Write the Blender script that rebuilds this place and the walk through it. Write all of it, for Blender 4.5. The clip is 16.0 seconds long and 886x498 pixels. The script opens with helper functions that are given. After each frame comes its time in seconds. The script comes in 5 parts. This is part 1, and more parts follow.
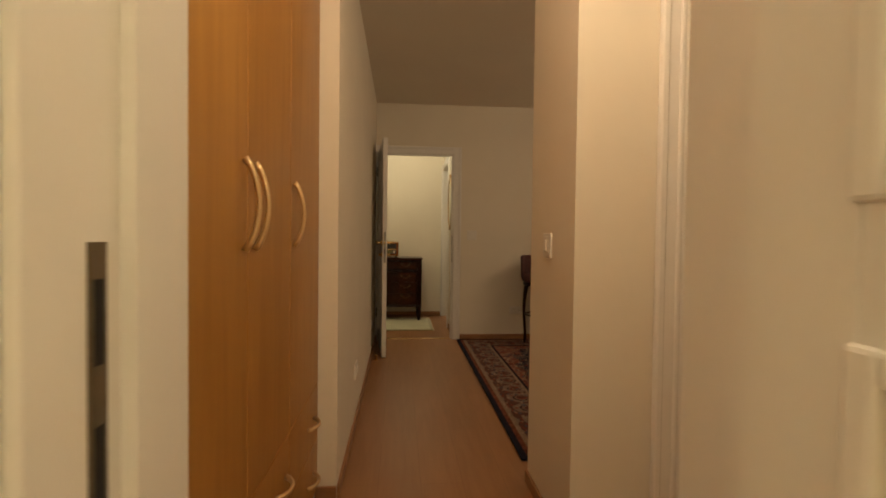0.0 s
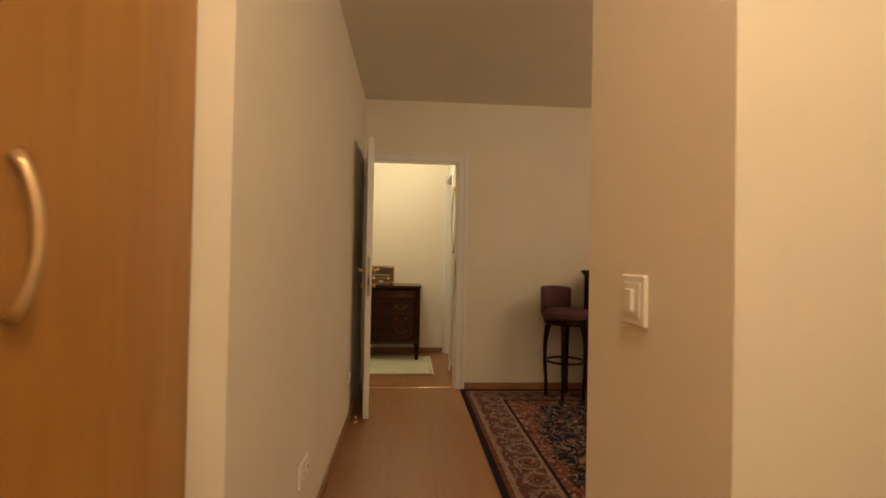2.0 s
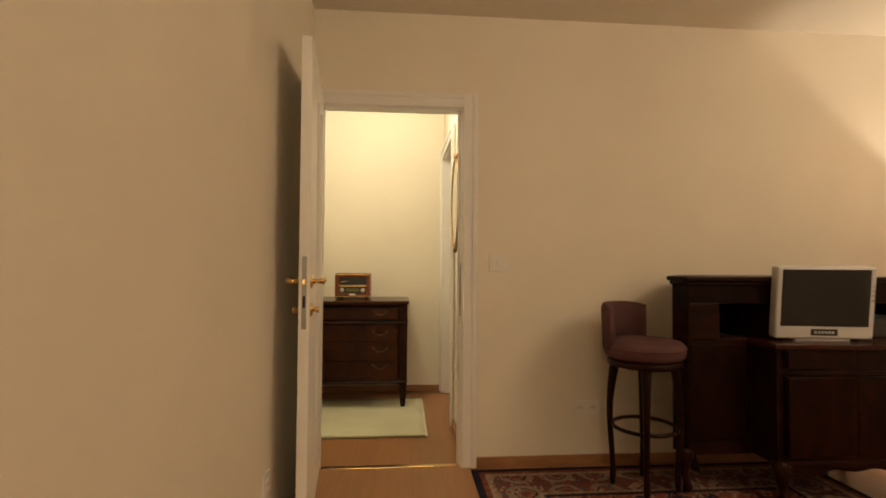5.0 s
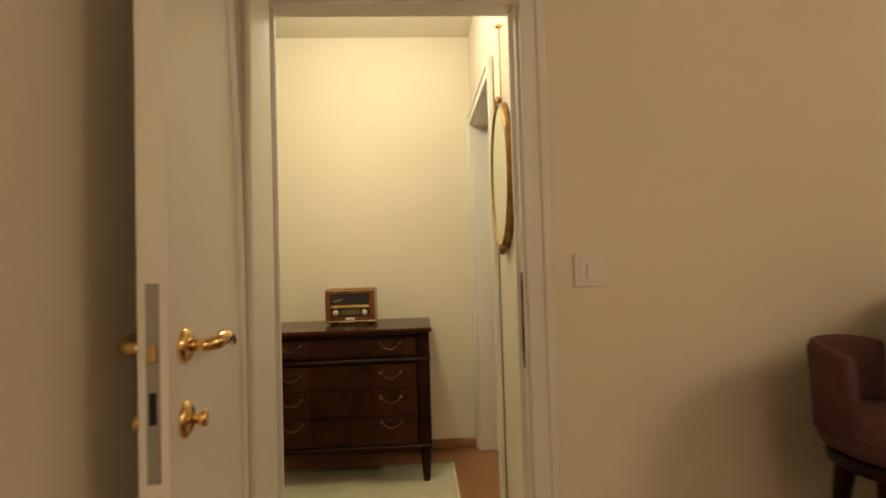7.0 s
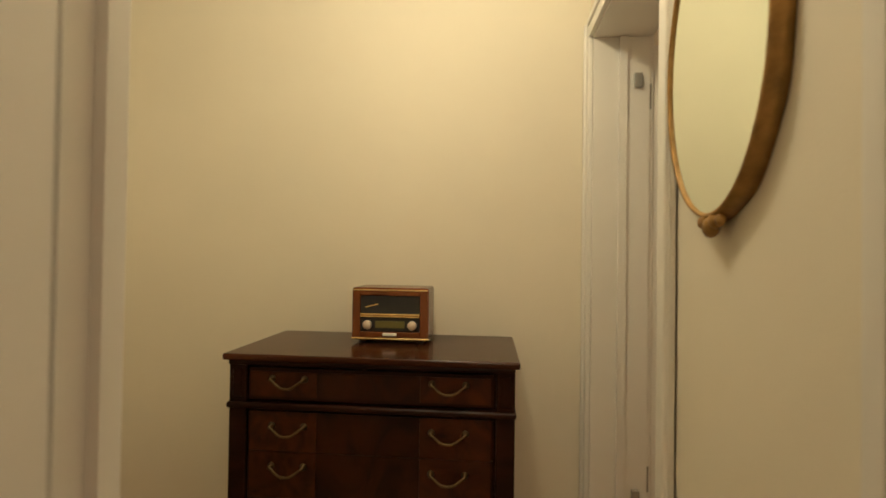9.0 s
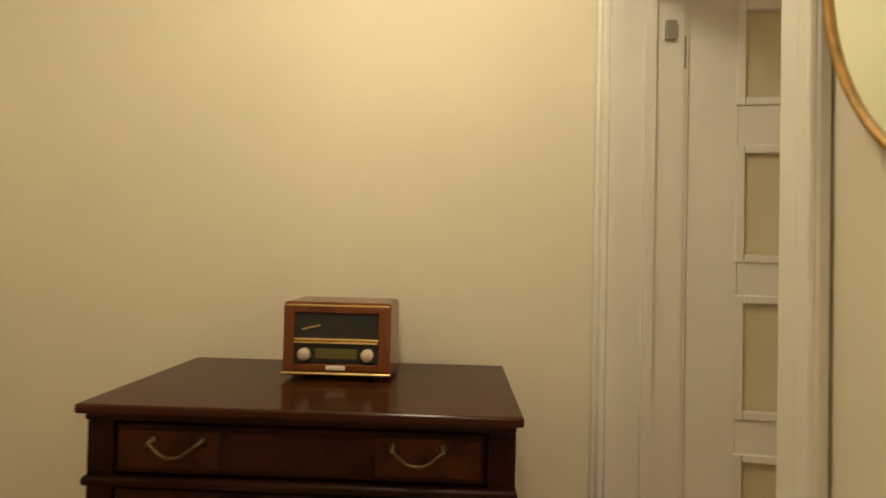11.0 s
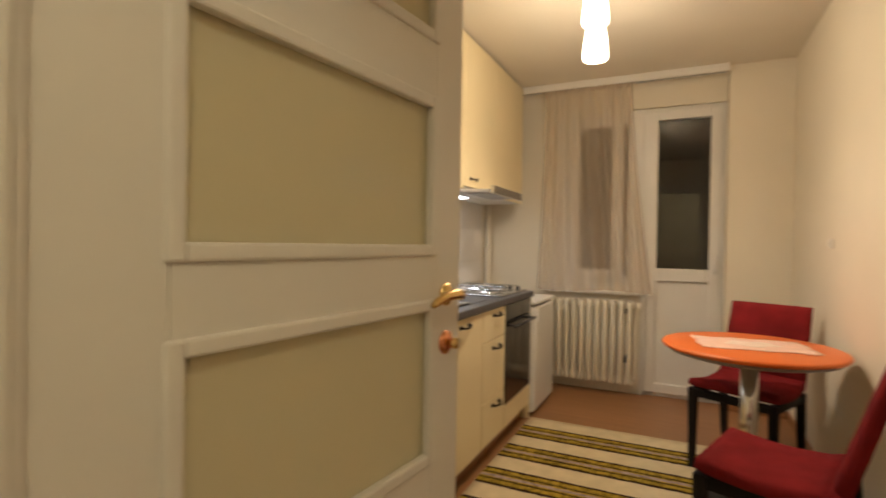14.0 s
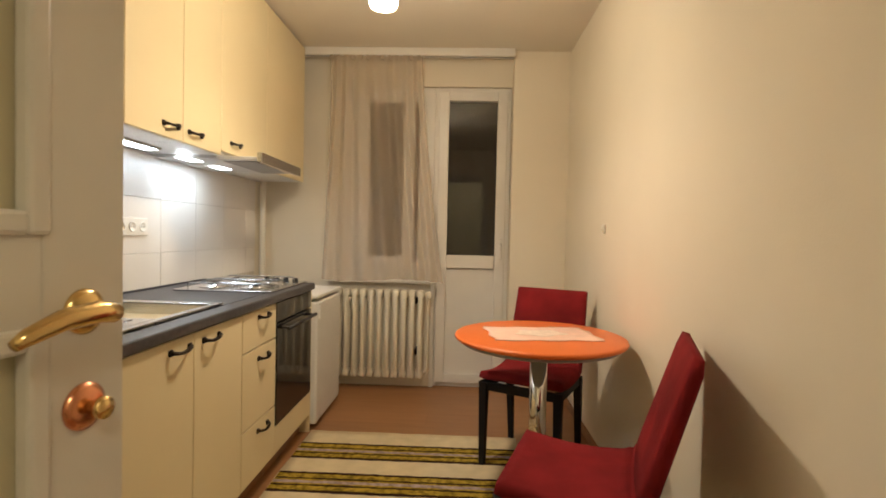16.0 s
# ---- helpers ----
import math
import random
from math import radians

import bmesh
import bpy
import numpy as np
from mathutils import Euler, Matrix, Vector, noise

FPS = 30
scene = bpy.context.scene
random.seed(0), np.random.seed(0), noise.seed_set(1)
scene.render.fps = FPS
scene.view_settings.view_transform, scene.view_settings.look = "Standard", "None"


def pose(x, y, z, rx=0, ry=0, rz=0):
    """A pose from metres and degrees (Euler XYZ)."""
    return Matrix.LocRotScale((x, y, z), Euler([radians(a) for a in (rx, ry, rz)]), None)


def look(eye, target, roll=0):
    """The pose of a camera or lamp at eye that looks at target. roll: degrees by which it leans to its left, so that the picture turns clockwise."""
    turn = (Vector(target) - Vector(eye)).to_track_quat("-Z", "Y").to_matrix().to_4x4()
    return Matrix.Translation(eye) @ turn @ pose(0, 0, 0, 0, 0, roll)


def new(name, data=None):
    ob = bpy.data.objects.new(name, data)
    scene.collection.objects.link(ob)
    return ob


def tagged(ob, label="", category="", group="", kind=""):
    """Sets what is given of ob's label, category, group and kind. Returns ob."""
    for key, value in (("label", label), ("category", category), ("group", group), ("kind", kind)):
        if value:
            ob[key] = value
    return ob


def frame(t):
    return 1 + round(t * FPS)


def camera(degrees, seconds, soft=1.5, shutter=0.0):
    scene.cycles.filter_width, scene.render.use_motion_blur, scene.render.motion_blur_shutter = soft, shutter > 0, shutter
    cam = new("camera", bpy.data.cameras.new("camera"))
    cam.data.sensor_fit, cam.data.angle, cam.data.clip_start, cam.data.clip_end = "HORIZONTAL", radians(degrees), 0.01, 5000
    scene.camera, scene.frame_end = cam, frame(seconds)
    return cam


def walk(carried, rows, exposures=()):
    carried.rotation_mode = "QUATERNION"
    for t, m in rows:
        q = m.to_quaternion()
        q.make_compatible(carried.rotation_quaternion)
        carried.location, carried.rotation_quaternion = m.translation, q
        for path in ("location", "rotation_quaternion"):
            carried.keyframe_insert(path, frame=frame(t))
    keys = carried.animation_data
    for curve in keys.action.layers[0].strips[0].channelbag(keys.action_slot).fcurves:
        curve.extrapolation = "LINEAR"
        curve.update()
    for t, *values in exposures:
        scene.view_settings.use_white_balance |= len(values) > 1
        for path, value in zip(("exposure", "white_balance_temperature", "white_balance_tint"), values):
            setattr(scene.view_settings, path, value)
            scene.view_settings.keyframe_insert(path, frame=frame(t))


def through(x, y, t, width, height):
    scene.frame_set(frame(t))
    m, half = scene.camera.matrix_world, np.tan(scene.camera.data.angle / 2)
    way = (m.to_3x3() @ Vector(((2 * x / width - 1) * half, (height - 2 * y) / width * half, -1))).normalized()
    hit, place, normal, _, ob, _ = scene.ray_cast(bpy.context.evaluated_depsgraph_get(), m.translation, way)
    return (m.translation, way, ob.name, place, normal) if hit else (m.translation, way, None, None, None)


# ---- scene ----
PATH = [
    (0, (0.281, -5.45, 1.128), (0.452, -3.458, 1.077), 0.7),
    (0.5, (0.298, -5.218, 1.118), (0.488, -3.227, 1.111), 0.4),
    (1, (0.331, -4.949, 1.142), (0.524, -2.959, 1.146), 1.3),
    (1.5, (0.36, -4.733, 1.147), (0.533, -2.741, 1.187), 1.3),
    (2, (0.416, -4.451, 1.178), (0.557, -2.456, 1.205), 1.1),
    (2.5, (0.433, -4.160, 1.155), (0.583, -2.166, 1.181), 1.2),
    (3, (0.431, -3.885, 1.172), (0.603, -1.893, 1.193), 1.2),
    (3.5, (0.459, -3.605, 1.145), (0.629, -1.613, 1.186), 0.9),
    (4, (0.488, -3.353, 1.139), (0.652, -1.36, 1.182), 0.8),
    (6.5, (0.516, -1.887, 1.150), (0.668, 0.106, 1.2205), -1.1),
    (7, (0.516, -1.569, 1.176), (0.62, 0.427, 1.234), -1.7),
    (7.5, (0.527, -1.242, 1.151), (0.566, 0.757, 1.223), -2.0),
    (8, (0.486, -0.948, 1.17), (0.486, 1.052, 1.208), -1.6),
    (8.5, (0.502, -0.669, 1.158), (0.368, 1.326, 1.197), -0.9),
    (9, (0.479, -0.45, 1.166), (0.297, 1.541, 1.193), 0.8),
    (11.5, (0.418, 0.247, 1.17), (0.471, 2.246, 1.21), 1.7),
    (12, (0.4, 0.464, 1.179), (0.896, 2.402, 1.194), -0.2),
    (12.5, (0.504, 0.598, 1.192), (1.332, 2.418, 1.17), 0.1),
    (13, (0.605, 0.792, 1.191), (1.829, 2.374, 1.203), -0.4),
    (13.5, (0.731, 0.913, 1.198), (2.27, 2.19, 1.192), -0.2),
    (14, (0.858, 1.023, 1.203), (2.665, 1.881, 1.181), 0.9),
    (14.5, (0.999, 1.044, 1.197), (2.928, 1.573, 1.176), 1.2),
    (15, (1.15, 1.038, 1.191), (3.125, 1.351, 1.165), 0.9),
    (15.3, (1.202, 1.025, 1.193), (3.188, 1.259, 1.151), 1.1),
    (15.5, (1.252, 1.041, 1.188), (3.244, 1.217, 1.147), 1.2),
    (16, (1.349, 1.074, 1.184), (3.347, 1.152, 1.128), 1.3),
]
cam = camera(83.0, 16.0, 1.7, 0.5)
EXPOSURES = [(0, -0.54, 6600, 13), (0.5, -0.30, 6850, 16), (1, -0.10, 6900, 16), (2, 0.0, 6650, 13), (2.5, 0.10, 6700, 11), (3.5, 0.24, 6550, 11),
             (4.2, 0.32, 6450, 13), (6.5, 0.26, 6500, 8), (7.5, 0.0, 6500, 10), (9, -0.03, 6500, 10), (12, 0.12, 6500, 10), (12.7, 0.10, 6500, 10), (13.5, -0.13, 6600, 12), (14.5, 0.08, 6500, 10), (16, 0.10, 6400, 9)]
walk(cam, [(t, look(eye, target, roll)) for t, eye, target, roll in PATH], EXPOSURES)

# ---- world and lamps ----
world = bpy.data.worlds.new("night")
scene.world = world
world.use_nodes = True
world.node_tree.nodes["Background"].inputs[0].default_value = (0.010, 0.012, 0.016, 1)
world.node_tree.nodes["Background"].inputs[1].default_value = 0.6


def lamp(name, at, watts, colour, radius=0.08):
    data = bpy.data.lights.new(name, "POINT")
    data.energy, data.color, data.shadow_soft_size = watts, colour, radius
    ob = new(name, data)
    ob.location = at
    return ob


def panel_lamp(name, at, target, watts, colour, sx, sy):
    data = bpy.data.lights.new(name, "AREA")
    data.shape, data.size, data.size_y = "RECTANGLE", sx, sy
    data.energy, data.color = watts, colour
    ob = new(name, data)
    ob.matrix_world = look(at, target)
    return ob


lamp("corridor_ceiling_light", (0.55, -4.50, 2.42), 31, (1.0, 0.79, 0.54), 0.12)
lamp("hall_ceiling_light", (0.24, 0.62, 2.42), 22, (1.0, 0.90, 0.63), 0.12)
# living room fill: an added soft light without a fixture, brightens walls and floor
lamp("living_fill_light", (2.9, -2.1, 2.30), 34, (1.0, 0.78, 0.54), 0.40)
lamp("table_lamp_bulb", (4.04, -0.34, 1.15), 40, (1.0, 0.85, 0.64), 0.015)
lamp("kitchen_bulb", (3.50, 1.43, 2.085), 16, (1.0, 0.82, 0.605), 0.06)
spot = bpy.data.lights.new("kitchen_shade_opening", "SPOT")
spot.energy, spot.color, spot.shadow_soft_size, spot.spot_size, spot.spot_blend = 38, (1.0, 0.82, 0.605), 0.05, radians(165), 0.7
new("kitchen_shade_opening", spot).location = (3.50, 1.435, 2.13)
lamp("bathroom_ceiling_light", (1.0, -5.65, 2.3), 92, (1.0, 0.93, 0.70), 0.12)
panel_lamp("hood_lamp", (3.96, 2.44, 1.525), (3.96, 2.46, 0.9), 2.2, (0.74, 0.87, 1.0), 0.34, 0.05)


# ---- materials ----
def material(name, base, rough=0.5, metal=0.0, vary=0.08, scale=6.0, grain=40.0, bump=0.05, spec=0.5):
    """A surface with soft stains at one scale and fine relief at another."""
    m = bpy.data.materials.new(name)
    m.use_nodes = True
    nt = m.node_tree
    b = nt.nodes["Principled BSDF"]
    b.inputs["Roughness"].default_value = rough
    b.inputs["Metallic"].default_value = metal
    b.inputs["Specular IOR Level"].default_value = spec
    tc = nt.nodes.new("ShaderNodeTexCoord")
    n1 = nt.nodes.new("ShaderNodeTexNoise")
    n1.inputs["Scale"].default_value, n1.inputs["Detail"].default_value = scale, 4
    nt.links.new(tc.outputs["Object"], n1.inputs["Vector"])
    ramp = nt.nodes.new("ShaderNodeValToRGB")
    lo = [max(0, c * (1 - vary)) for c in base]
    hi = [min(1, c * (1 + vary)) for c in base]
    ramp.color_ramp.elements[0].position, ramp.color_ramp.elements[1].position = 0.3, 0.7
    ramp.color_ramp.elements[0].color, ramp.color_ramp.elements[1].color = (*lo, 1), (*hi, 1)
    nt.links.new(n1.outputs["Fac"], ramp.inputs[0])
    nt.links.new(ramp.outputs[0], b.inputs["Base Color"])
    n2 = nt.nodes.new("ShaderNodeTexNoise")
    n2.inputs["Scale"].default_value, n2.inputs["Detail"].default_value = grain, 6
    nt.links.new(tc.outputs["Object"], n2.inputs["Vector"])
    bp = nt.nodes.new("ShaderNodeBump")
    bp.inputs["Strength"].default_value, bp.inputs["Distance"].default_value = bump, 0.01
    nt.links.new(n2.outputs["Fac"], bp.inputs["Height"])
    nt.links.new(bp.outputs[0], b.inputs["Normal"])
    mr = nt.nodes.new("ShaderNodeMapRange")
    mr.inputs[3].default_value, mr.inputs[4].default_value = max(0.02, rough - 0.06), min(1, rough + 0.08)
    nt.links.new(n2.outputs["Fac"], mr.inputs[0])
    nt.links.new(mr.outputs[0], b.inputs["Roughness"])
    return m


def wood(name, dark, light, rough=0.4, stretch=(1, 12, 12), scale=2.5, gloss=0.5, figure=0.0):
    """Wood with long grain along the axis that is stretched least."""
    m = bpy.data.materials.new(name)
    m.use_nodes = True
    nt = m.node_tree
    b = nt.nodes["Principled BSDF"]
    b.inputs["Roughness"].default_value = rough
    b.inputs["Specular IOR Level"].default_value = gloss
    tc = nt.nodes.new("ShaderNodeTexCoord")
    mp = nt.nodes.new("ShaderNodeMapping")
    mp.inputs["Scale"].default_value = stretch
    nt.links.new(tc.outputs["Object"], mp.inputs["Vector"])
    n1 = nt.nodes.new("ShaderNodeTexNoise")
    n1.inputs["Scale"].default_value, n1.inputs["Detail"].default_value = scale, 8
    n1.inputs["Distortion"].default_value = 0.6 + figure
    nt.links.new(mp.outputs[0], n1.inputs["Vector"])
    n3 = nt.nodes.new("ShaderNodeTexNoise")
    n3.inputs["Scale"].default_value = 1.3
    nt.links.new(tc.outputs["Object"], n3.inputs["Vector"])
    add = nt.nodes.new("ShaderNodeMath")
    add.operation = "MULTIPLY_ADD"
    add.inputs[1].default_value, add.inputs[2].default_value = 0.5, -0.25
    nt.links.new(n3.outputs["Fac"], add.inputs[0])
    sm = nt.nodes.new("ShaderNodeMath")
    nt.links.new(n1.outputs["Fac"], sm.inputs[0])
    nt.links.new(add.outputs[0], sm.inputs[1])
    ramp = nt.nodes.new("ShaderNodeValToRGB")
    ramp.color_ramp.elements[0].position, ramp.color_ramp.elements[1].position = 0.3, 0.72
    ramp.color_ramp.elements[0].color, ramp.color_ramp.elements[1].color = (*dark, 1), (*light, 1)
    nt.links.new(sm.outputs[0], ramp.inputs[0])
    nt.links.new(ramp.outputs[0], b.inputs["Base Color"])
    bp = nt.nodes.new("ShaderNodeBump")
    bp.inputs["Strength"].default_value, bp.inputs["Distance"].default_value = 0.06, 0.005
    nt.links.new(n1.outputs["Fac"], bp.inputs["Height"])
    nt.links.new(bp.outputs[0], b.inputs["Normal"])
    return m


def laminate(name):
    """Laminate boards along y with faint joints."""
    m = wood(name, (0.285, 0.132, 0.055), (0.335, 0.165, 0.071), 0.36, (14, 1.2, 14), 2.2, 0.45)
    nt = m.node_tree
    b = nt.nodes["Principled BSDF"]
    old = b.inputs["Base Color"].links[0].from_socket
    tc = nt.nodes.new("ShaderNodeTexCoord")
    mp = nt.nodes.new("ShaderNodeMapping")
    mp.inputs["Rotation"].default_value = (0, 0, math.pi / 2)
    nt.links.new(tc.outputs["Object"], mp.inputs["Vector"])
    br = nt.nodes.new("ShaderNodeTexBrick")
    br.inputs["Scale"].default_value = 1.0
    br.inputs["Brick Width"].default_value, br.inputs["Row Height"].default_value = 1.28, 0.193
    br.inputs["Mortar Size"].default_value = 0.0012
    br.inputs["Color1"].default_value, br.inputs["Color2"].default_value = (0.95, 0.95, 0.95, 1), (1.04, 1.035, 1.03, 1)
    br.inputs["Mortar"].default_value = (0.76, 0.73, 0.71, 1)
    nt.links.new(mp.outputs[0], br.inputs["Vector"])
    mx = nt.nodes.new("ShaderNodeMix")
    mx.data_type, mx.blend_type = "RGBA", "MULTIPLY"
    mx.inputs[0].default_value = 1.0
    nt.links.new(old, mx.inputs[6])
    nt.links.new(br.outputs["Color"], mx.inputs[7])
    nt.links.new(mx.outputs[2], b.inputs["Base Color"])
    return m


def glow(name, colour, strength):
    m = bpy.data.materials.new(name)
    m.use_nodes = True
    b = m.node_tree.nodes["Principled BSDF"]
    b.inputs["Base Color"].default_value = (*colour, 1)
    b.inputs["Emission Color"].default_value = (*colour, 1)
    b.inputs["Emission Strength"].default_value = strength
    return m


def clear_glass(name, tint=(1, 1, 1), rough=0.0):
    m = bpy.data.materials.new(name)
    m.use_nodes = True
    nt = m.node_tree
    nt.nodes.remove(nt.nodes["Principled BSDF"])
    out = nt.nodes["Material Output"]
    tr, gl, fr, mx = (nt.nodes.new(k) for k in ("ShaderNodeBsdfTransparent", "ShaderNodeBsdfGlossy", "ShaderNodeFresnel", "ShaderNodeMixShader"))
    tr.inputs[0].default_value = (*tint, 1)
    gl.inputs["Roughness"].default_value = rough
    fr.inputs[0].default_value = 1.7
    nt.links.new(fr.outputs[0], mx.inputs[0])
    nt.links.new(tr.outputs[0], mx.inputs[1])
    nt.links.new(gl.outputs[0], mx.inputs[2])
    nt.links.new(mx.outputs[0], out.inputs[0])
    return m


def sheer(name, colour, cover, through=0.35):
    """Thin cloth that lets part of the light through."""
    m = bpy.data.materials.new(name)
    m.use_nodes = True
    nt = m.node_tree
    nt.nodes.remove(nt.nodes["Principled BSDF"])
    out = nt.nodes["Material Output"]
    tr, di, tl, m1, m2 = (nt.nodes.new(k) for k in ("ShaderNodeBsdfTransparent", "ShaderNodeBsdfDiffuse", "ShaderNodeBsdfTranslucent", "ShaderNodeMixShader", "ShaderNodeMixShader"))
    di.inputs[0].default_value = tl.inputs[0].default_value = (*colour, 1)
    m1.inputs[0].default_value = through
    m2.inputs[0].default_value = cover
    nt.links.new(di.outputs[0], m1.inputs[1])
    nt.links.new(tl.outputs[0], m1.inputs[2])
    nt.links.new(tr.outputs[0], m2.inputs[1])
    nt.links.new(m1.outputs[0], m2.inputs[2])
    nt.links.new(m2.outputs[0], out.inputs[0])
    return m


WALL = material("cream_wall_paint", (0.80, 0.735, 0.61), 0.85, 0, 0.025, 2.0, 160, 0.05, 0.2)
CEILING = material("ceiling_paint", (0.78, 0.72, 0.61), 0.9, 0, 0.02, 2.0, 160, 0.08, 0.2)
FLOOR = laminate("beech_laminate")
BASE = wood("baseboard_wood", (0.26, 0.12, 0.05), (0.38, 0.19, 0.085), 0.45, (3, 3, 20))
WHITE = material("white_gloss_paint", (0.80, 0.77, 0.72), 0.42, 0, 0.02, 4, 60, 0.03)
BRASS = material("polished_brass", (0.80, 0.58, 0.26), 0.20, 1.0, 0.08, 30, 120, 0.03)
PLATE = material("dull_nickel_plate", (0.36, 0.35, 0.32), 0.5, 0.5, 0.03, 8, 60, 0.0)
STRIKE = material("tarnished_strike_steel", (0.17, 0.135, 0.09), 0.45, 0.7, 0.15, 20, 90, 0.02)
STEEL = material("brushed_steel", (0.62, 0.62, 0.62), 0.22, 1.0, 0.03, 3, 14, 0.006)


# ---- building helpers ----
def box(bm, x0, x1, y0, y1, z0, z1, bevel=0.0, seg=1):
    r = bmesh.ops.create_cube(bm, size=1.0, matrix=Matrix.LocRotScale(((x0 + x1) / 2, (y0 + y1) / 2, (z0 + z1) / 2), None, (abs(x1 - x0), abs(y1 - y0), abs(z1 - z0))))
    if bevel:
        edges = {e for v in r["verts"] for e in v.link_edges}
        bmesh.ops.bevel(bm, geom=list(edges), offset=bevel, segments=seg, affect="EDGES", profile=0.5)
    return bm


def made(x0, x1, y0, y1, z0, z1, bevel=0.0, seg=1):
    return box(bmesh.new(), x0, x1, y0, y1, z0, z1, bevel, seg)


def lathe(profile, seg=24, bm=None, at=(0, 0, 0)):
    """A turned solid round z from (radius, height) pairs, closed at both ends when open there."""
    bm = bm or bmesh.new()
    rings = []
    for r, z in profile:
        rings.append([bm.verts.new((at[0] + r * math.cos(2 * math.pi * k / seg), at[1] + r * math.sin(2 * math.pi * k / seg), at[2] + z)) for k in range(seg)])
    for a, b in zip(rings, rings[1:]):
        for k in range(seg):
            bm.faces.new((a[k], a[(k + 1) % seg], b[(k + 1) % seg], b[k]))
    for ring, flip in ((rings[0], True), (rings[-1], False)):
        bm.faces.new(ring[::-1] if flip else ring)
    return bm


def tube(points, radii, seg=10, bm=None, squash=1.0):
    """A round bar along points; radii is one number or one for each point."""
    bm = bm or bmesh.new()
    pts = [Vector(p) for p in points]
    if not isinstance(radii, (list, tuple)):
        radii = [radii] * len(pts)
    rings = []
    side = None
    for i, p in enumerate(pts):
        d = (pts[min(i + 1, len(pts) - 1)] - pts[max(i - 1, 0)]).normalized()
        if side is None:
            ref = Vector((0, 0, 1)) if abs(d.z) < 0.9 else Vector((1, 0, 0))
            side = d.cross(ref).normalized()
        side = (side - d * side.dot(d)).normalized()
        up = side.cross(d)
        rings.append([bm.verts.new(p + radii[i] * (side * math.cos(2 * math.pi * k / seg) + up * squash * math.sin(2 * math.pi * k / seg))) for k in range(seg)])
    for a, b in zip(rings, rings[1:]):
        for k in range(seg):
            bm.faces.new((a[k], a[(k + 1) % seg], b[(k + 1) % seg], b[k]))
    bm.faces.new(rings[0][::-1])
    bm.faces.new(rings[-1])
    bmesh.ops.recalc_face_normals(bm, faces=bm.faces)
    return bm


def arc(f, n):
    return [f(i / n) for i in range(n + 1)]


def prism(outline, z0, z1, bevel=0.0):
    """A solid over an outline in x, y."""
    bm = bmesh.new()
    lo = [bm.verts.new((x, y, z0)) for x, y in outline]
    hi = [bm.verts.new((x, y, z1)) for x, y in outline]
    n = len(outline)
    bm.faces.new(lo[::-1])
    bm.faces.new(hi)
    for k in range(n):
        bm.faces.new((lo[k], lo[(k + 1) % n], hi[(k + 1) % n], hi[k]))
    bmesh.ops.recalc_face_normals(bm, faces=bm.faces)
    if bevel:
        bmesh.ops.bevel(bm, geom=list(bm.edges), offset=bevel, segments=2, affect="EDGES", profile=0.5)
    return bm


def link_mesh(name, bm, mat, smooth=False):
    me = bpy.data.meshes.new(name)
    bmesh.ops.recalc_face_normals(bm, faces=bm.faces)
    bm.to_mesh(me)
    bm.free()
    me.materials.append(mat)
    if smooth:
        for p in me.polygons:
            p.use_smooth = True
    return new(name, me)


def part(name, bm, mat, parent, label="", smooth=False):
    ob = link_mesh(name, bm, mat, smooth)
    ob.parent = parent
    if label:
        ob["label"] = label
    return ob


def solid(name, bm, mat, label, kind="structure", category="", smooth=False):
    return tagged(link_mesh(name, bm, mat, smooth), label, category or name.split("_")[0], "", kind)


def thing(name, label, category, m=None, group="", kind=""):
    ob = new(name)
    ob.empty_display_size = 0.1
    if m is not None:
        ob.matrix_world = m
    return tagged(ob, label, category, group, kind)


# ---- the shell ----
H, HH = 2.55, 2.66
XL, XC, XR = 0.02, 0.88, 2.40
bm = made(-1.4, 5.2, -7.0, 0.10, -0.10, 0.0)
solid("floor", bm, FLOOR, "warm beech laminate floor of corridor and living room", category="floor")
bm = made(-1.5, 5.3, 0.104, 2.8, -0.10, -0.002)
solid("floor_hall", bm, FLOOR, "warm beech laminate floor of hall and kitchen", category="floor")
solid("ceiling", made(-1.4, 5.0, -7.0, 0.0, H, H + 0.1), CEILING, "plain matt cream ceiling over living room", category="ceiling")
solid("ceiling_hall", made(-1.4, 1.10, 0.084, 1.68, HH, HH + 0.1), CEILING, "plain matt cream ceiling of the hall", category="ceiling")
solid("ceiling_kitchen", made(1.10, 5.4, 0.30, 2.64, H, H + 0.1), CEILING, "plain matt cream ceiling of the kitchen", category="ceiling")

solid("wall_living_left", made(-0.75, XL, -3.30, 0.0, 0, H), WALL, "smooth cream painted wall beside the open door", category="wall")
bm = made(-1.4, 0.05, 0.0, 0.08, 0, HH + 0.1)
box(bm, 0.865, 5.0, 0.0, 0.08, 0, HH + 0.1)
box(bm, 0.05, 0.865, 0.0, 0.08, 2.02, HH + 0.1)
solid("wall_living_far", bm, WALL, "smooth cream painted wall with a doorway", category="wall")
solid("wall_living_right", made(4.9, 5.0, -3.32, 0.0, 0, H), WALL, "plain cream painted wall", category="wall")
solid("wall_pier", made(XC, 1.360, -3.77, -3.20, 0, H), WALL, "cream painted wall pier with a light switch", category="wall")
solid("wall_living_rear", made(1.360, 4.9, -3.32, -3.20, 0, H), WALL, "plain cream painted wall", category="wall")
solid("wall_door_side", made(2.220, 2.5, -3.77, -3.62, 0, H), WALL, "cream painted wall beside the closed door", category="wall")
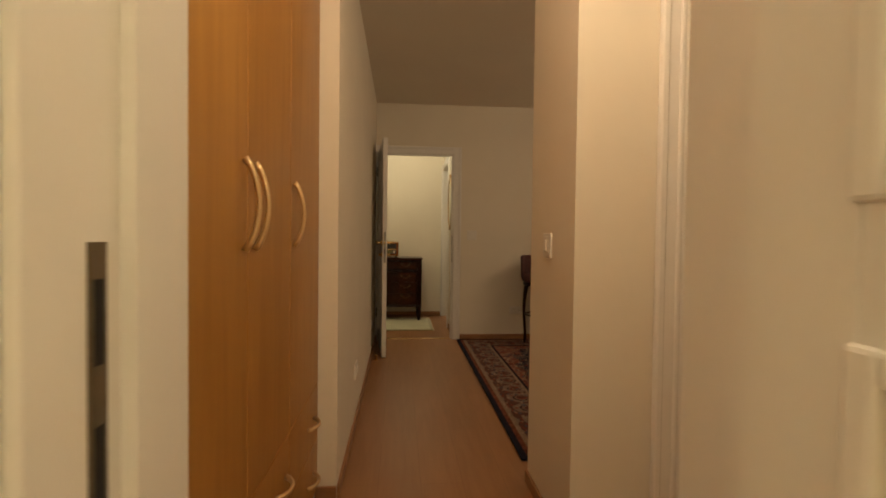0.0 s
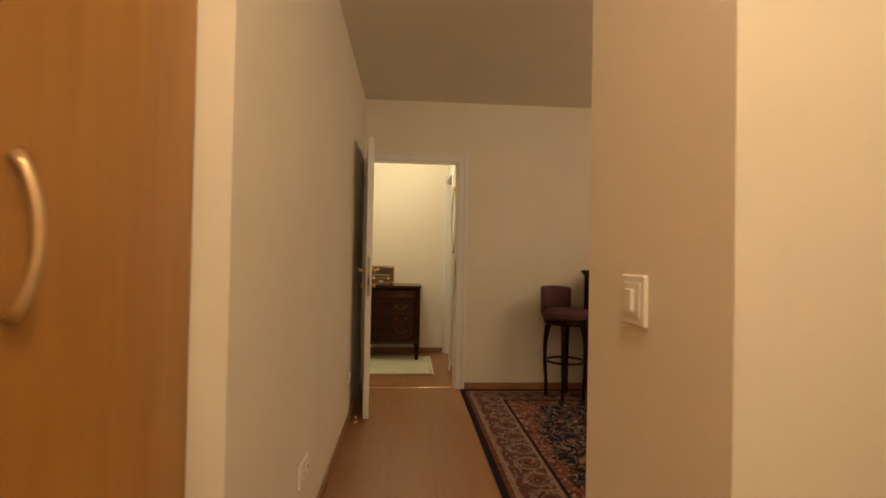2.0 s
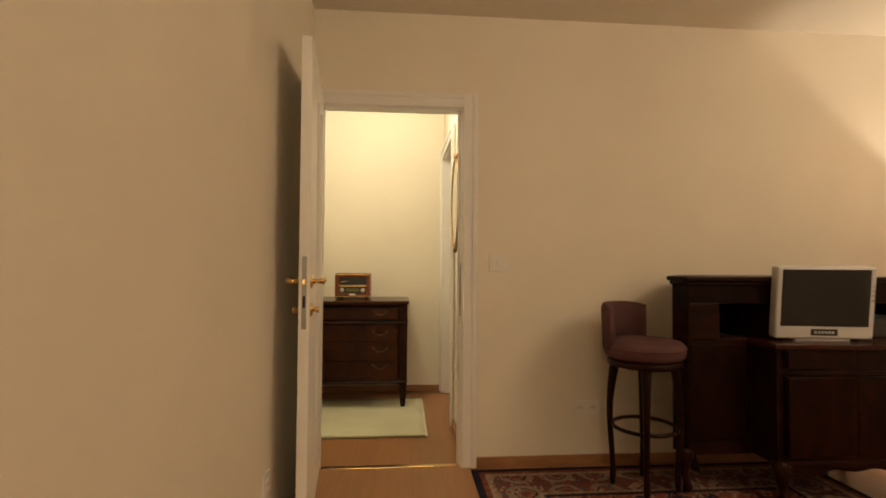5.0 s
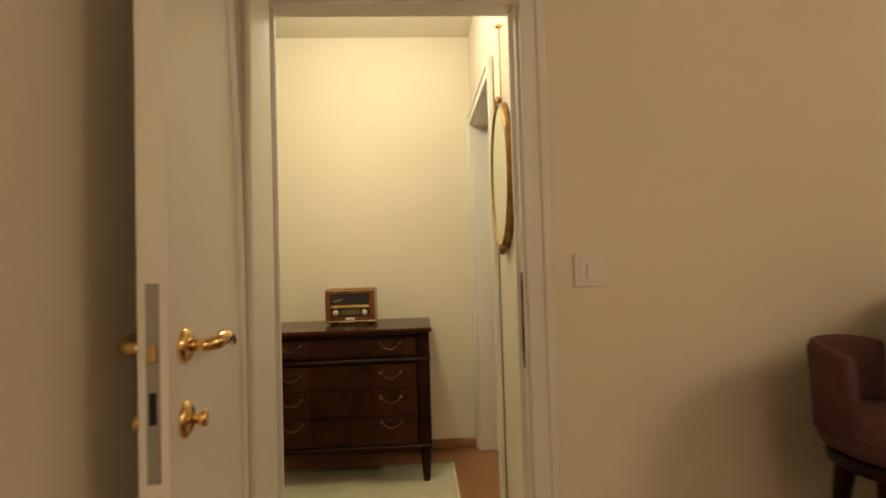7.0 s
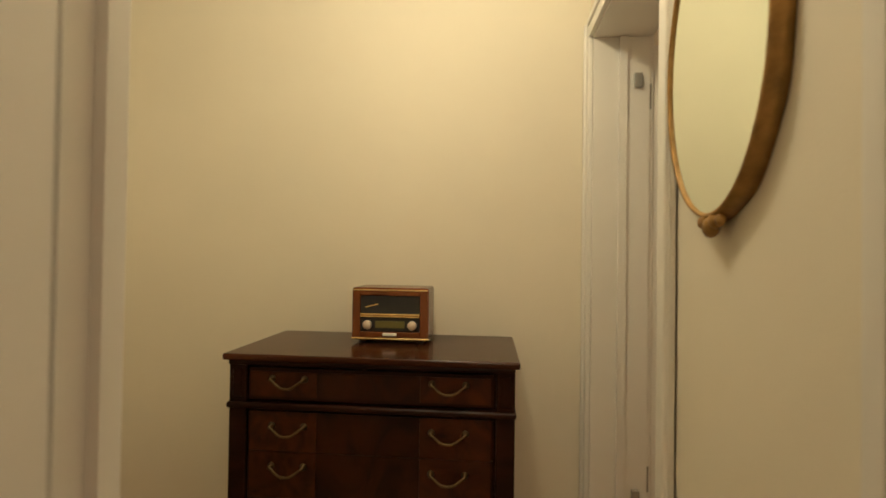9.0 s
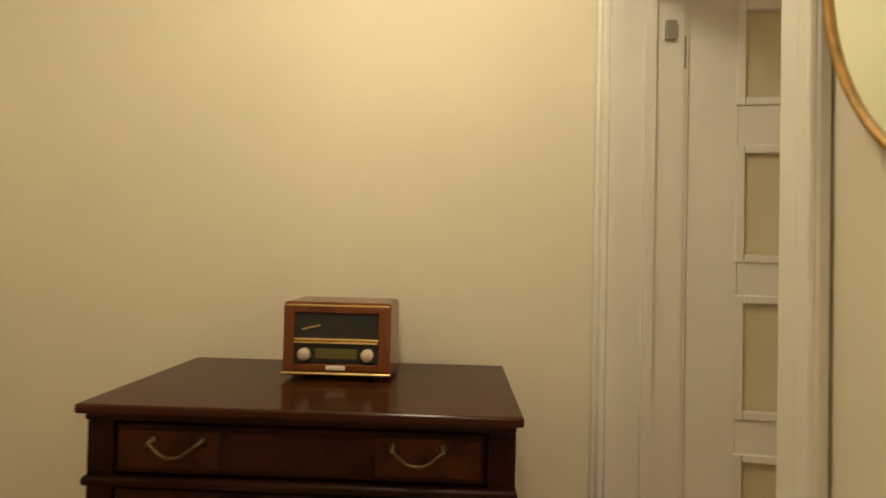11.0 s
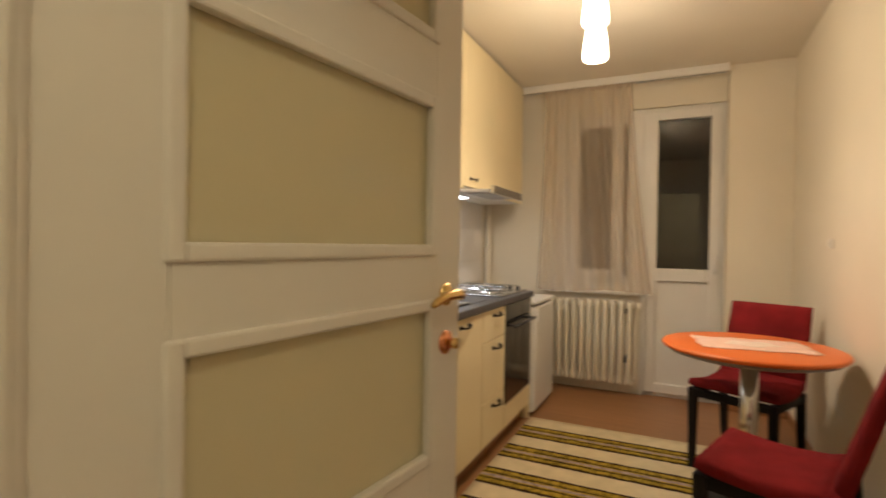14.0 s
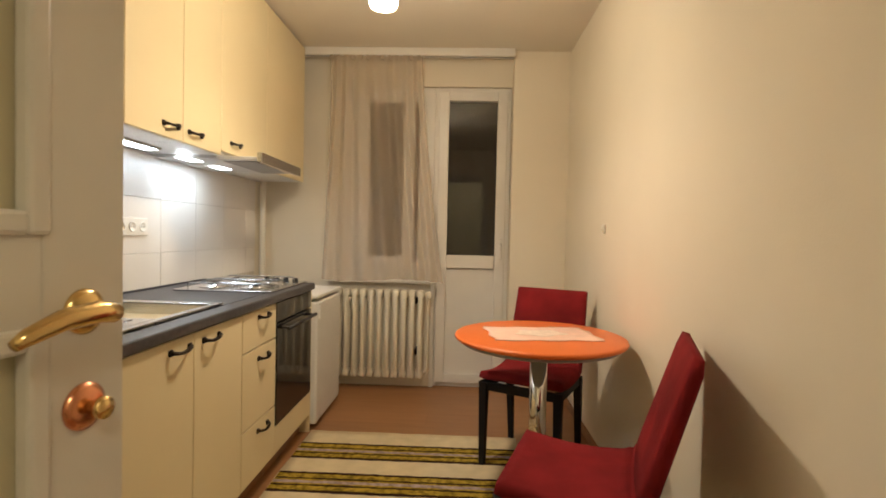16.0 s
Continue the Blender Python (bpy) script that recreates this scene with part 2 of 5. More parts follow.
solid("wall_door_head", made(1.360, 2.220, -3.77, -3.62, 2.05, H), WALL, "cream painted wall above the closed door", category="wall")
solid("wall_corridor_right", made(XR, XR + 0.12, -4.85, -3.772, 0, H), WALL, "plain cream corridor wall", category="wall")
solid("wall_behind_wardrobe", made(-0.85, -0.755, -4.85, -3.2, 0, H), WALL, "plain cream wall", category="wall")
bm = made(-1.4, 0.01, -5.10, -4.852, 0, H)
box(bm, 0.665, XR + 0.12, -5.10, -4.852, 0, H)
box(bm, 0.01, 0.665, -5.10, -4.852, 2.03, H)
solid("wall_bathroom", bm, WALL, "cream painted wall with a narrow doorway", category="wall")
bm = made(-1.4, -1.3, -7.0, -5.1, 0, H)
box(bm, 1.5, 1.6, -7.0, -5.0, 0, H)
box(bm, -1.3, 1.5, -7.0, -6.9, 0, H)
solid("wall_start_room", bm, WALL, "plain cream walls closing the first room", category="wall")

bm = made(-1.4, 1.15, 1.67, 1.80, 0, HH + 0.1)
solid("wall_hall_back", bm, WALL, "smooth pale yellow wall behind the chest", category="wall")
solid("wall_hall_left", made(-1.4, -1.3, 0.08, 1.67, 0, HH + 0.1), WALL, "plain cream wall closing the hall", category="wall")
KY0, KY1 = 0.75, 1.60
bm = made(0.89, 1.10, 0.08, KY0, 0, HH + 0.1)
box(bm, 0.89, 1.10, KY0, 1.67, 2.06, HH + 0.1)
box(bm, 0.89, 1.10, KY1, 1.67, 0, 2.06)
solid("wall_hall_right", bm, WALL, "cream wall with mirror and kitchen doorway", category="wall")
solid("wall_kitchen_left", made(1.14, 5.4, 2.62, 2.74, 0, H + 0.1), WALL, "cream kitchen wall behind the worktop", category="wall")
solid("wall_kitchen_start", made(1.02, 1.14, 1.80, 2.62, 0, H + 0.1), WALL, "plain cream wall", category="wall")
solid("wall_kitchen_right", made(1.10, 5.4, 0.084, 0.31, 0, H + 0.1), WALL, "smooth cream kitchen wall beside the table", category="wall")
bm = made(5.22, 5.40, 2.02, 2.62, 0, H + 0.1)
box(bm, 5.22, 5.40, 1.31, 2.02, 0, 0.84)
box(bm, 5.22, 5.40, 0.72, 2.02, 2.32, H + 0.1)
box(bm, 5.10, 5.40, 0.31, 0.72, 0, H + 0.1)
solid("wall_kitchen_window", bm, WALL, "cream wall with window and balcony door", category="wall")

# ---- more materials ----
BEECH = wood("beech_veneer", (0.36, 0.165, 0.033), (0.445, 0.218, 0.050), 0.38, (9, 9, 0.8), 2.0, 0.4)
MAHOGANY = wood("dark_mahogany", (0.010, 0.003, 0.0015), (0.028, 0.008, 0.004), 0.32, (2, 8, 8), 2.0, 0.14)
BARWOOD = wood("bar_panel_veneer", (0.005, 0.0016, 0.0008), (0.022, 0.006, 0.002), 0.32, (5, 5, 2.2), 1.4, 0.12, 1.8)
BURL = wood("figured_walnut_veneer", (0.006, 0.0016, 0.0008), (0.036, 0.0095, 0.003), 0.30, (5, 5, 2.2), 1.4, 0.2, 1.8)
FLAME = wood("red_flame_veneer", (0.006, 0.0016, 0.0008), (0.062, 0.016, 0.0045), 0.30, (4, 4, 3.4), 1.7, 0.2, 2.2)
CHESTTOP = wood("polished_walnut_top", (0.030, 0.0085, 0.004), (0.062, 0.018, 0.008), 0.17, (1, 9, 9), 2.5, 0.18)
CHERRY = wood("red_cherry_wood", (0.12, 0.030, 0.008), (0.23, 0.064, 0.017), 0.20, (6, 6, 1), 3.0, 0.5)
CREAM = material("cream_cabinet_laminate", (0.80, 0.68, 0.43), 0.42, 0, 0.02, 3, 90, 0.03)
CREAMDK = material("cream_cabinet_edge", (0.62, 0.51, 0.31), 0.5, 0, 0.03, 3, 90, 0.03)
IRON = material("dark_bronze_metal", (0.035, 0.026, 0.02), 0.38, 0.9, 0.2, 30, 120, 0.05)
WORKTOP = material("dark_grey_worktop", (0.060, 0.057, 0.062), 0.40, 0, 0.25, 60, 240, 0.04)
# black of the fridge gasket and of pads that paint the shade in holes
GAP = material("shadow_gap_black", (0.012, 0.011, 0.010), 0.8, 0, 0.1, 10, 60, 0.02)
BLACKGLASS = material("black_oven_glass", (0.010, 0.010, 0.011), 0.05, 0, 0.1, 5, 50, 0.0, 1.0)
BLACKPLASTIC = material("black_plastic", (0.018, 0.018, 0.019), 0.40, 0, 0.1, 20, 100, 0.03)
FRIDGE = material("white_enamel", (0.78, 0.77, 0.74), 0.28, 0, 0.02, 5, 120, 0.03)
UPVC = material("white_window_plastic", (0.76, 0.74, 0.70), 0.35, 0, 0.02, 5, 80, 0.02)
RADIATOR = material("cream_radiator_enamel", (0.78, 0.72, 0.58), 0.40, 0, 0.04, 8, 70, 0.05)
REDCLOTH = material("dark_red_upholstery", (0.205, 0.014, 0.017), 0.92, 0, 0.24, 7, 420, 0.25, 0.15)
BLACKWOOD = material("black_stained_wood", (0.011, 0.009, 0.010), 0.55, 0, 0.15, 12, 120, 0.05, 0.2)
ORANGE = material("orange_laminate", (0.82, 0.185, 0.035), 0.38, 0, 0.04, 4, 90, 0.03)
GREYRIM = material("grey_underside", (0.34, 0.33, 0.31), 0.5, 0, 0.05, 6, 90, 0.03)
CLOTH = material("pale_peach_cloth", (0.86, 0.58, 0.48), 0.9, 0, 0.06, 16, 300, 0.2, 0.1)
MAT = material("pale_green_cream_rug", (0.56, 0.54, 0.38), 0.95, 0, 0.06, 5, 320, 0.4, 0.1)
MAUVE = material("mauve_brown_velvet", (0.115, 0.055, 0.055), 0.85, 0, 0.18, 9, 260, 0.2, 0.2)
ARMCLOTH = material("rust_brown_upholstery", (0.075, 0.028, 0.013), 0.85, 0, 0.15, 7, 260, 0.2, 0.2)
TILE = material("cream_glazed_tile", (0.76, 0.72, 0.66), 0.34, 0, 0.03, 3, 60, 0.02)
GROUT = material("tile_grout", (0.62, 0.58, 0.51), 0.9, 0, 0.08, 20, 200, 0.1)
PLASTIC = material("white_switch_plastic", (0.80, 0.76, 0.68), 0.35, 0, 0.02, 8, 60, 0.02)
SILVER = material("silver_plastic", (0.62, 0.61, 0.59), 0.35, 0, 0.03, 10, 120, 0.02)
SCREEN = material("black_screen", (0.008, 0.008, 0.009), 0.14, 0, 0.05, 5, 50, 0.0)
CHROME = material("chrome", (0.80, 0.80, 0.80), 0.08, 1.0, 0.03, 10, 80, 0.0)
COPPER = material("rose_gold_metal", (0.80, 0.36, 0.20), 0.22, 1.0, 0.06, 20, 100, 0.02)
GOLD = material("aged_gilt_wood", (0.36, 0.20, 0.06), 0.42, 0.4, 0.3, 30, 140, 0.2)
FROST = sheer("frosted_glass", (0.84, 0.78, 0.58), 0.93)
GLASS = clear_glass("window_glass")
SHEER = sheer("sheer_curtain_cloth", (0.72, 0.61, 0.50), 0.48)
LAMPGLASS = glow("lit_opal_glass", (1.0, 0.86, 0.62), 13.0)
HOODLIGHT = glow("lit_hood_diffuser", (0.86, 0.93, 1.0), 10.0)
TUBELIGHT = glow("lit_tube_diffuser", (0.80, 0.90, 1.0), 11.0)
SHADE = sheer("red_lamp_shade_cloth", (0.80, 0.13, 0.035), 0.995, 0.25)
LINING = sheer("cream_shade_lining", (0.82, 0.76, 0.64), 0.998, 0.14)
mirror_mat = material("mirror_silvering", (0.80, 0.86, 0.76), 0.02, 1.0, 0.005, 2, 10, 0.0)


def door_fittings(d, width, t, hz, handles, hinge=0.0):
    """Hinges, lock plate, levers and roses of a leaf."""
    for z in (0.25, 1.76):
        part("hinge", tube([(hinge - 0.004, -(t + 0.006), z), (hinge - 0.004, -(t + 0.006), z + 0.10)], 0.010), PLATE, d)
    part("lock_plate", made(width - 0.001, width + 0.002, -0.009, 0.009, 0.88, 1.16, 0.001), PLATE, d, "steel lock plate in the edge")
    part("latch", made(width + 0.002, width + 0.009, -0.006, 0.006, hz - 0.012, hz + 0.012, 0.002), BRASS, d)
    # no slot is cut: a thin black pad paints its shade
    part("bolt_slot_shade", made(width + 0.002, width + 0.0028, -0.005, 0.005, hz - 0.10, hz - 0.055), GAP, d)
    x = width - 0.062
    for side in (-1, 1):
        rose = lathe([(0.0005, 0), (0.027, 0), (0.027, 0.004), (0.020, 0.009), (0.010, 0.011), (0.0005, 0.012)], 24)
        bmesh.ops.transform(rose, matrix=pose(x, side * t, hz, -90 * side), verts=rose.verts)
        plate = part("handle_rose", rose, BRASS, d, "round brass rose", True)
        pts = [(x, side * (t + 0.008), hz), (x, side * (t + 0.036), hz), (x - 0.008, side * (t + 0.046), hz + 0.002), (x - 0.03, side * (t + 0.048), hz + 0.006), (x - 0.07, side * (t + 0.045), hz + 0.003), (x - 0.105, side * (t + 0.042), hz - 0.008), (x - 0.118, side * (t + 0.042), hz - 0.014)]
        part("handle", tube(pts, [0.010, 0.010, 0.012, 0.0125, 0.0115, 0.009, 0.006], 12), BRASS, d, "curved polished brass lever", True)
        rose = lathe([(0.0005, 0), (0.028, 0), (0.028, 0.004), (0.019, 0.009), (0.0005, 0.010)], 24)
        bmesh.ops.transform(rose, matrix=pose(x, side * t, hz - 0.112, -90 * side), verts=rose.verts)
        part("key_rose", rose, COPPER if handles == "copper" else BRASS, d, "round key rose", True)
        knob = lathe([(0.008, 0), (0.008, 0.010), (0.013, 0.014), (0.013, 0.022), (0.0005, 0.024)], 16)
        bmesh.ops.transform(knob, matrix=pose(x, side * (t + 0.009), hz - 0.112, -90 * side), verts=knob.verts)
        part("thumb_turn", knob, BRASS, d, "", True)


def glazed_leaf(name, width, label, m, handles="brass", hz=1.085, drop=0.0, broad=0.0):
    """A white door leaf: hinge at the origin, leaf along x, 40 mm thick; panes from top to bottom."""
    d = thing(name, label, "door", m, kind="structure")
    t = 0.02
    s, hgt = 0.115, 2.02
    part("hinge_stile", made(-broad, s, -t, t, 0.008, hgt, 0.003), WHITE, d)
    part("lock_stile", made(width - s, width, -t, t, 0.008, hgt, 0.003), WHITE, d)
    bounds = [(z0 - drop, z1 - drop) for z0, z1 in ((0.262, 0.60), (0.715, 1.07), (1.182, 1.52), (1.655, 1.955))]
    edges = [0.008] + [z for b in bounds for z in b] + [hgt]
    for z0, z1 in zip(edges[0::2], edges[1::2]):
        part("rail", made(s, width - s, -t, t, z0, z1), WHITE, d)
    for z0, z1 in bounds:
        part("pane", made(s, width - s, -0.006, 0.006, z0, z1), FROST, d, "frosted glass pane")
        for side in (-1, 1):
            bm = bmesh.new()
            y0, y1 = sorted((side * 0.006, side * (t + 0.007)))
            w = 0.018
            box(bm, s - 0.008, s + w, y0, y1, z0 - 0.008, z1 + 0.008, 0.005, 2)
            box(bm, width - s - w, width - s + 0.008, y0, y1, z0 - 0.008, z1 + 0.008, 0.005, 2)
            box(bm, s + w, width - s - w, y0, y1, z0 - 0.008, z0 + w, 0.005, 2)
            box(bm, s + w, width - s - w, y0, y1, z1 - w, z1 + 0.008, 0.005, 2)
            part("moulding", bm, WHITE, d)
    door_fittings(d, width, t, hz, handles, -broad)
    return d


def strip_leaf(name, width, label, m, hz):
    """A flush white leaf with one curved glass strip down its middle that widens towards the top."""
    d = thing(name, label, "door", m, kind="structure")
    t, hgt, z0, z1 = 0.02, 2.02, 0.20, 1.86
    n = 28

    def near(z):
        return 0.412 + 0.085 * max(0.0, (z - 1.15) / 0.75) ** 1.6

    def far(z):
        return 0.338 - 0.035 * max(0.0, (z - 1.15) / 0.75) ** 1.6

    zs = [z0 + (z1 - z0) * k / n for k in range(n + 1)]

    def upright(outline, y0, y1, bevel=0.0):
        bm = prism([(x, -z) for x, z in outline], y0, y1, bevel)
        bmesh.ops.transform(bm, matrix=pose(0, 0, 0, -90), verts=bm.verts)
        return bm

    part("hinge_side", upright([(0, z0), (far(z0), z0)] + [(far(z), z) for z in zs[1:]] + [(0, z1)], -t, t), WHITE, d)
    part("lock_side", upright([(width, z0), (width, z1)] + [(near(z), z) for z in zs[::-1]], -t, t), WHITE, d)
    part("bottom_rail", made(0, width, -t, t, 0.008, z0), WHITE, d)
    part("top_rail", made(0, width, -t, t, z1, hgt), WHITE, d)
    part("pane", upright([(far(z) - 0.003, z) for z in zs] + [(near(z) + 0.003, z) for z in zs[::-1]], -0.004, 0.004), FROST, d, "narrow curved frosted glass strip")
    for side in (-1, 1):
        for edge, o in ((near, 1), (far, -1)):
            pts = [(edge(z) + o * 0.004, side * (t + 0.001), z) for z in zs]
            part("moulding", tube(pts, 0.012, 8, None, 0.7), WHITE, d, "", True)
    door_fittings(d, width, t, hz, "brass")
    return d


def door_frame(name, m, width, depth, label, height=2.02, casing=0.08, sides=(True, True)):
    """Lining and casings: opening from x 0 to width, wall from y 0 to depth."""
    d = thing(name, label, "door frame", m, kind="structure")
    part("jamb", made(-0.002, 0.016, -0.004, depth + 0.004, 0, height), WHITE, d)
    part("jamb", made(width - 0.016, width + 0.002, -0.004, depth + 0.004, 0, height), WHITE, d)
    part("head", made(0.016, width - 0.016, -0.004, depth + 0.004, height - 0.016, height + 0.002), WHITE, d)
    part("door_stop", made(0.016, 0.030, depth * 0.45, depth * 0.6, 0, height - 0.016), WHITE, d)
    part("door_stop", made(width - 0.030, width - 0.016, depth * 0.45, depth * 0.6, 0, height - 0.016), WHITE, d)
    for front, y in ((True, 0.0), (False, depth)):
        if not sides[0 if front else 1]:
            continue
        o = -1 if front else 1
        y0, y1 = sorted((y + o * 0.004, y + o * 0.022))
        y2, y3 = sorted((y + o * 0.004, y + o * 0.030))
        c = casing
        for x0, x1 in ((-c, 0.006), (width - 0.006, width + c)):
            cas = part("casing", made(x0, x1, y0, y1, 0, height + c, 0.004, 2), WHITE, d)
            mid = x0 + 0.016 if x0 < 0 else x1 - 0.016
            part("casing_bead", made(mid - 0.014, mid + 0.014, y2, y3, 0, height + c - 0.002, 0.006, 2), WHITE, d)
        part("casing", made(0.006, width - 0.006, y0, y1, height - 0.006, height + c, 0.004, 2), WHITE, d)
        part("casing_bead", made(0.004, width - 0.004, y2, y3, height + c - 0.030, height + c - 0.003, 0.006, 2), WHITE, d)
    return d


# doorway from the living room to the hall
door_frame("door_frame_1", pose(0.05, 0, 0), 0.815, 0.08, "white painted door frame with rounded casings", casing=0.075)
strip_leaf("door_1", 0.815, "open white door with curved glass strip and brass levers", pose(0.062, -0.03, 0, 0, 0, -84.4), 1.062)
# kitchen doorway, in the side wall of the hall
kf = door_frame("door_frame_2", pose(0.89, KY1, 0, 0, 0, -90), KY1 - KY0, 0.21, "white painted kitchen door frame with rounded casings", 2.06, 0.068)
for z in (0.205, 1.84):
    part("hinge_plate", made(0.0155, 0.031, 0.154, 0.184, z, z + 0.058, 0.002), PLATE, kf, "dull metal hinge plate")
glazed_leaf("door_2", 0.828, "open white door with four frosted panes", pose(1.158, 1.622, 0, 0, 0, -6.4), "copper", broad=0.043)
# closed door at the end of the wide part of the corridor
cf = door_frame("door_frame_3", pose(1.370, -3.77, 0), 0.84, 0.15, "white painted door frame with broad casings", 2.05, 0.205, (True, False))
for x in (-0.128, -0.062):
    part("casing_bead", made(x - 0.010, x + 0.010, -0.028, -0.004, 0, 2.17, 0.006, 2), WHITE, cf)
for z in (0.24, 1.735):
    part("hinge", tube([(0.010, -0.034, z), (0.010, -0.034, z + 0.05), (0.010, -0.034, z + 0.10)], 0.0085), PLATE, cf, "dull metal hinge")
    part("hinge_cap", tube([(0.010, -0.034, z - 0.012), (0.010, -0.034, z)], 0.0065), PLATE, cf)
glazed_leaf("door_3", 0.83, "closed white door with frosted panes", pose(1.375, -3.765, 0))
# first doorway
door_frame("door_frame_4", pose(0.02, -5.10, 0), 0.635, 0.25, "white painted frame of a narrow doorway", 2.03, 0.07)
glazed_leaf("door_4", 0.62, "narrow white door with frosted panes standing open", pose(0.612, -5.02, 0, 0, 0, -89), drop=0.02)
strike = thing("strike_plate", "dark steel strike plate let into a jamb", "lock", None, kind="structure")
part("plate", made(0.036, 0.0385, -5.035, -5.012, 0.86, 1.12), STRIKE, strike)
# both holes are black pads on the plate, shade put into the colour
part("latch_hole_shade", made(0.0385, 0.0392, -5.030, -5.017, 1.02, 1.09), GAP, strike)
part("bolt_hole_shade", made(0.0385, 0.0392, -5.030, -5.017, 0.90, 0.97), GAP, strike)
strike = thing("strike_plate", "dark steel strike plate let into a jamb", "lock", None, kind="structure")
part("plate", made(0.8465, 0.8490, 0.008, 0.030, 0.84, 1.14), STRIKE, strike)
# holes again as black pads that imitate their shade
part("latch_hole_shade", made(0.8458, 0.8465, 0.012, 0.026, 1.05, 1.11), GAP, strike)
part("bolt_hole_shade", made(0.8458, 0.8465, 0.012, 0.026, 0.90, 0.97), GAP, strike)
thr = prism([(0.067, 0.012), (0.849, 0.012), (0.849, 0.046), (0.067, 0.046)], 0.0, 0.004, 0.0015)
solid("threshold", thr, BRASS, "thin brass threshold strip across the doorway", category="threshold")


def baseboard(x0, x1, y0, y1):
    bm = made(x0, x1, y0, y1, 0.0, 0.055, 0.004, 2)
    return bm


for k, (x0, x1, y0, y1) in enumerate(((XL, XL + 0.014, -3.30, -0.024), (0.942, 4.9, -0.014, 0.0), (-1.3, 0.868, 1.656, 1.67),
                                      (XC - 0.014, XC, -3.77, -3.20), (0.876, 0.89, 0.11, 0.67), (1.3, 5.1, 0.31, 0.324), (5.086, 5.1, 0.324, 0.72),
                                      (XC - 0.014, 1.160, -3.786, -3.772), (-0.07, XL, -3.314, -3.30))):
    solid("baseboard_%d" % (k + 1), baseboard(x0, x1, y0, y1), BASE, "low reddish wooden baseboard", category="baseboard")


def wall_switch(name, m, label, size=0.085):
    """A plate on the plane y 0, facing -y."""
    d = thing(name, label, "switch", m)
    part("plate", made(-size / 2, size / 2, -0.010, 0, -size / 2, size / 2, 0.003, 2), PLASTIC, d)
    q = size * 0.36
    part("inner_plate", made(-q, q, -0.0125, -0.009, -q, q, 0.0015), PLASTIC, d)
    part("rocker", made(-size * 0.15, size * 0.15, -0.020, -0.012, -size * 0.23, size * 0.23, 0.0035, 3), PLASTIC, d)
    return d


def wall_socket(name, m, label, count=1, group=""):
    d = thing(name, label, "socket", m, group)
    w = 0.075
    part("plate", made(-w * count / 2 - 0.004, w * count / 2 + 0.004, -0.010, 0, -0.041, 0.041, 0.003, 2), PLASTIC, d)
    for k in range(count):
        x = (k - (count - 1) / 2) * w
        cup = lathe([(0.0005, 0.0), (0.019, 0.0), (0.021, 0.003), (0.024, 0.003), (0.024, -0.002), (0.0005, -0.002)], 20)
        bmesh.ops.transform(cup, matrix=pose(x, -0.011, 0, 90), verts=cup.verts)
        c = part("cup", cup, PLASTIC, d, "", True)
        bm = bmesh.new()
        for o in (-0.0095, 0.0095):
            box(bm, x + o - 0.0025, x + o + 0.0025, -0.0125, -0.0112, -0.0025, 0.0025)
        # black dots in place of cut holes, painted as their shade
        part("contact_hole_shade", bm, GAP, d)
    return d


wall_switch("light_switch", pose(XC, -3.468, 1.096, 0, 0, -90), "white plastic light switch on the wall pier", 0.10)
wall_switch("light_switch", pose(1.064, 0, 1.142), "white plastic light switch beside the doorway", 0.105)
wall_switch("light_switch", pose(4.088, 0.31, 1.235, 0, 0, 180), "small white kitchen wall switch above the table", 0.05)
wall_socket("wall_socket", pose(XL, -2.433, 0.322, 0, 0, 90), "white double socket low on the cream wall", 2)
wall_socket("wall_socket", pose(1.571, 0, 0.318), "white double socket behind the bar stool", 2)
wall_socket("wall_socket", pose(XL, -0.90, 0.322, 0, 0, 90), "white socket behind the open door", 1)
stop = thing("door_stop", "small brass door stop on the floor", "door stop", pose(0.075, -0.90, 0))
part("base", lathe([(0.0005, 0), (0.016, 0), (0.016, 0.005), (0.008, 0.008), (0.0005, 0.009)], 16), BRASS, stop, "", True)
part("post", lathe([(0.0075, 0.008), (0.0075, 0.030), (0.012, 0.033), (0.012, 0.042), (0.0005, 0.044)], 16), BRASS, stop, "", True)


# ---- wardrobe ----
def bow_handle(name, length, mat, parent, at, horizontal=False, out=(1, 0, 0), label="bowed metal handle"):
    """A bowed pull with flared feet; out is the way it stands off."""
    o = Vector(out)
    along = Vector((0, 0, 1)) if not horizontal else Vector((0, 0, 1)).cross(o)
    pts = arc(lambda u: Vector(at) + along * (u - 0.5) * length + o * (0.006 + 0.030 * math.sin(math.pi * u) ** 0.7), 12)
    rad = [0.0085 - 0.0025 * math.sin(math.pi * i / 12) for i in range(13)]
    bm = tube(pts, rad, 8)
    return part(name, bm, mat, parent, label, True)


